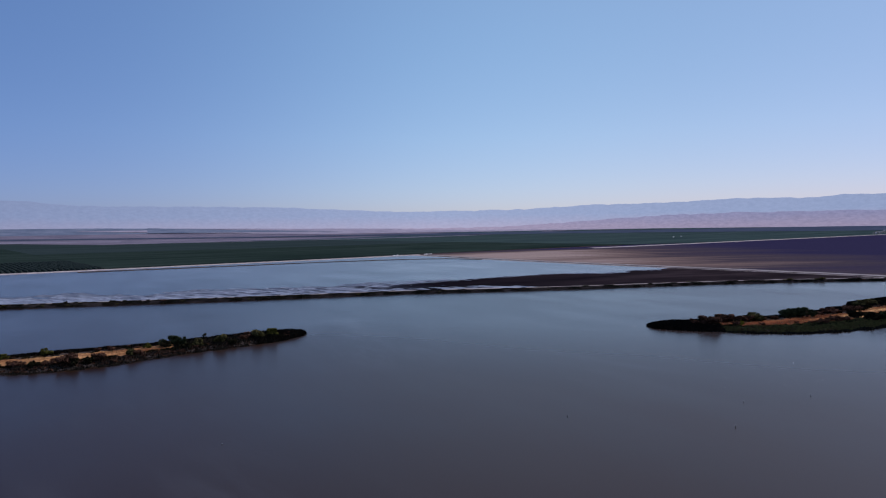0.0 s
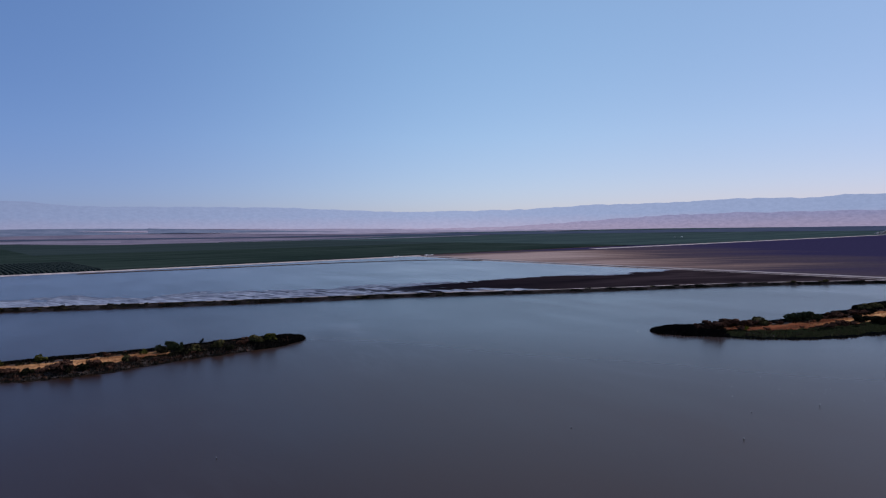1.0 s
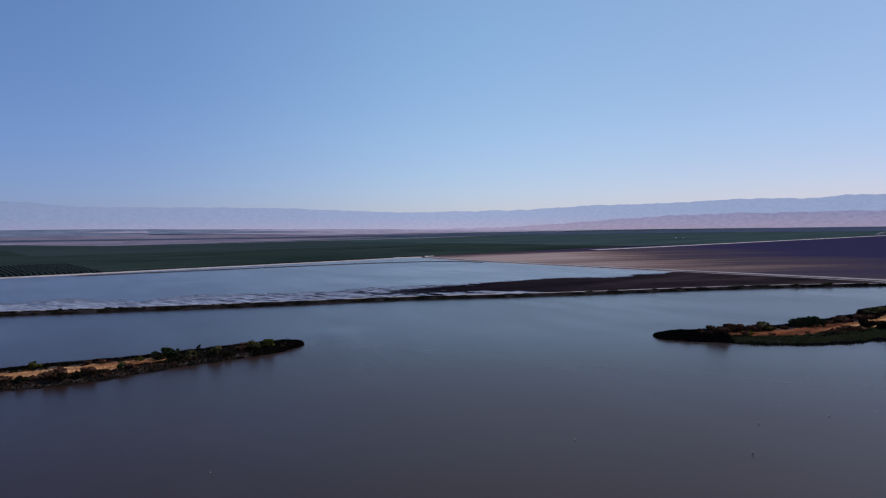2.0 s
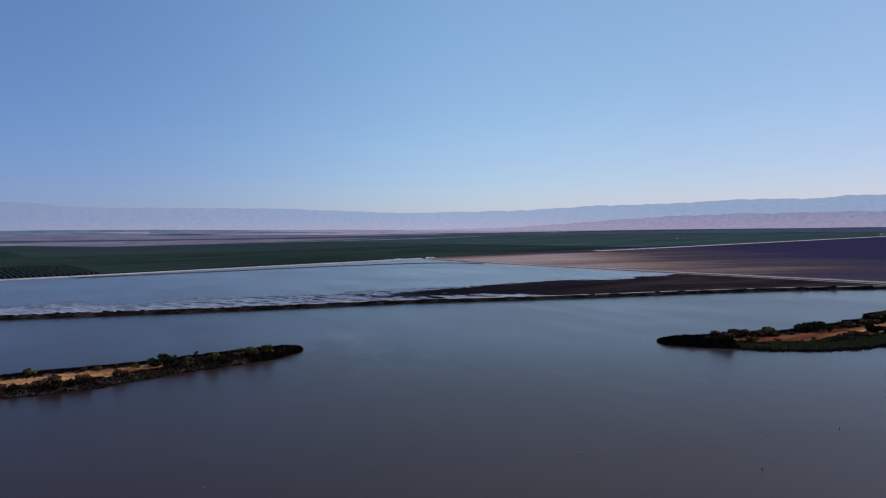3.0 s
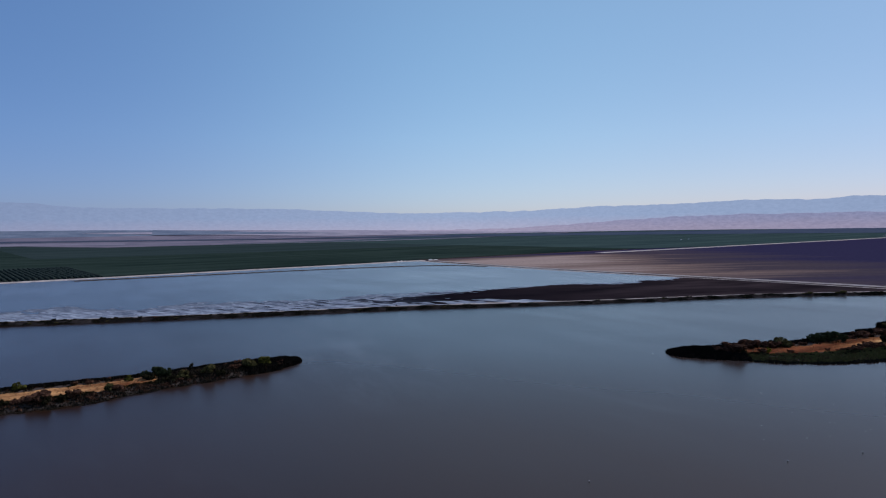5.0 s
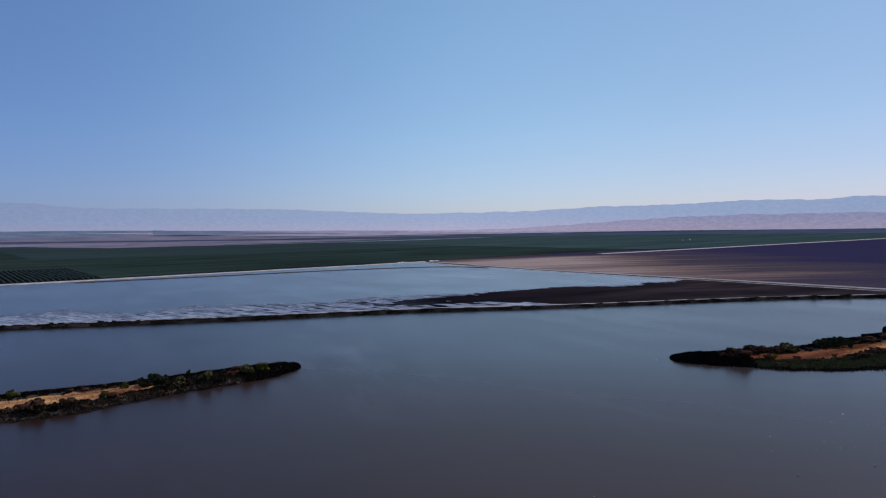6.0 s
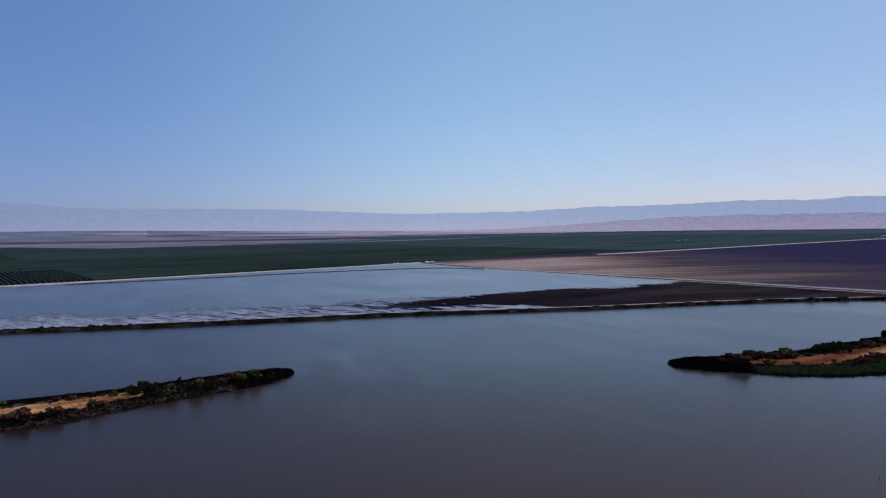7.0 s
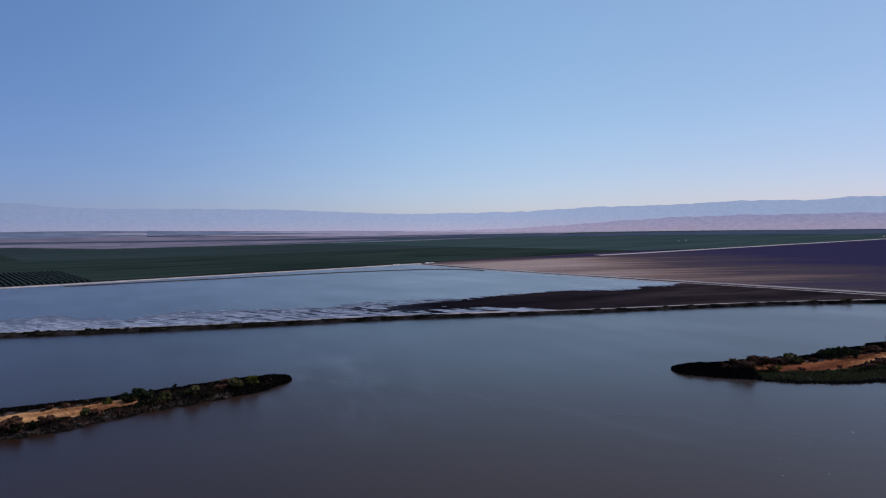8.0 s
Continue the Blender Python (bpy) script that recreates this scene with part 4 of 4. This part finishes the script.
for k, (u, w, h) in enumerate([(-80, 3.5, 1.7), (-72, 3.2, 2.2), (-63, 2.5, 1.2), (-2, 6, 1.2), (10, 5, 1.0)]):
    p = uv(u, head(u) - 16)
    heap(p[0], p[1], w, h, k + 1.3)


def orchard_rows():
    """Rows of pruned orchard trees, each row a part of the planted block."""
    block = new("orchard_block")
    block.matrix_basis = pose(*uv(-300, 8), 0.4, 0, 0, math.degrees(math.atan2(U[1], U[0])))
    shapes = []
    for s in range(5):
        rng = random.Random(70 + s)
        verts, n = [], 0
        y = 0.0
        while y < 290:
            gap, h, w = rng.uniform(4.4, 5.2), rng.uniform(2.7, 3.6), rng.uniform(1.4, 2.0)
            for k, full in ((0.08, 0.45), (0.35, 0.95), (0.65, 1.0), (0.92, 0.5)):
                cx, f = rng.uniform(-0.25, 0.25), full * rng.uniform(0.85, 1.1)
                verts += [(cx - w * f, y + gap * k, 0.1), (cx - w * f, y + gap * k, h * f * 0.6), (cx - w * f * 0.5, y + gap * k, h * f * 0.95),
                          (cx + w * f * 0.5, y + gap * k, h * f), (cx + w * f, y + gap * k, h * f * 0.6), (cx + w * f, y + gap * k, 0.1)]
                n += 1
            y += gap
        faces = [tuple(reversed(f)) for f in grid_faces(n, 6)] + [(0, 1, 2, 3, 4, 5)]
        shapes.append(mesh_of("hedge", verts, faces, M_ORCHARD))
    for k in range(40, 185):
        ob = part("hedge", shapes[(k * 7 + k // 5) % 5], block)
        ob.location = (-3.2 - 6.5 * k, head(-303 - 6.5 * k) - 6, 0)
    tagged(block, "pruned rows of dark green orchard hedges on bare soil", "orchard")


orchard_rows()


# ---- far specks: sheds among the crops, dust over the road ----
M_SHED = soil("white_sheet_metal", (0.36, 0.36, 0.36), (0.48, 0.48, 0.47), 2.0, 0.4, 0.0, 0.5)
M_DUST = Mat("dust", 1.0, 0.0)
M_DUST.color((0.62, 0.55, 0.50))
M_DUST.link(M_DUST.grey(M_DUST.noise(7, 4), 0.3, 0.7, 0.05, 0.55), M_DUST.p.inputs["Alpha"])


def build_shed(x, y, z, long, wide, high, turn):
    root = new("farm_shed")
    root.matrix_basis = pose(x, y, z, 0, 0, turn)
    a, b = long / 2, wide / 2
    verts = [(-a, -b, 0), (a, -b, 0), (a, b, 0), (-a, b, 0), (-a, -b, high), (a, -b, high), (a, b, high), (-a, b, high), (-a, 0, high * 1.4), (a, 0, high * 1.4)]
    part("wall", mesh_of("wall", verts, [(0, 1, 5, 4), (2, 3, 7, 6), (1, 2, 6, 9, 5), (3, 0, 4, 8, 7)], M_SHED), root)
    a, b, t = a + 0.3, b + 0.35, 0.12
    verts = []
    for lift in (0.02, t):
        verts += [(-a, -b, high - 0.1 + lift), (a, -b, high - 0.1 + lift), (a, 0, high * 1.4 + 0.03 + lift), (-a, 0, high * 1.4 + 0.03 + lift), (a, b, high - 0.1 + lift), (-a, b, high - 0.1 + lift)]
    faces = [(6, 7, 8, 9), (9, 8, 10, 11), (1, 0, 3, 2), (2, 3, 5, 4), (0, 1, 7, 6), (4, 5, 11, 10), (1, 2, 8, 7), (2, 4, 10, 8), (3, 0, 6, 9), (5, 3, 9, 11)]
    part("roof", mesh_of("roof", verts, faces, M_SHED), root, "pitched sheet-metal roof")
    tagged(root, "small white sheet-metal shed among green crops", "shed", "sheds in the far field")


for x, y, long, turn in [(947, 2597, 7, 20), (1010, 2684, 8, 35)]:
    build_shed(x, y, 1.4 + rise(x, y), long * 0.8, 4.0, 2.5, turn)


def build_dust(x, y, wide, high):
    """A thin cloud of many soft tufts, taller at one end."""
    rng = random.Random(91)
    bm = bmesh.new()
    for k in range(26):
        t = rng.random()
        size = high * rng.uniform(0.10, 0.22)
        at = Matrix.Translation((wide * (t - 0.5), rng.uniform(-8, 8), size * 0.6 + high * 0.75 * t * rng.random()))
        ball = bmesh.ops.create_icosphere(bm, subdivisions=2, radius=1.0, matrix=at @ Matrix.Diagonal((size * 1.6, size * 1.3, size, 1)))
        for v in ball["verts"]:
            v.co += 0.35 * size * noise.noise_vector(v.co / (size * 0.9))
    me = bpy.data.meshes.new("dust_cloud")
    bm.to_mesh(me)
    bm.free()
    me.materials.append(M_DUST.m)
    me.polygons.foreach_set("use_smooth", [True] * len(me.polygons))
    ob = new("dust_cloud", me)
    ob.matrix_basis = pose(x, y, rise(x, y) + 1.0, 0, 0, -25)
    tagged(ob, "thin pale dust cloud over the dirt road", "dust", kind="stuff")


build_dust(1915, 2778, 46, 20)
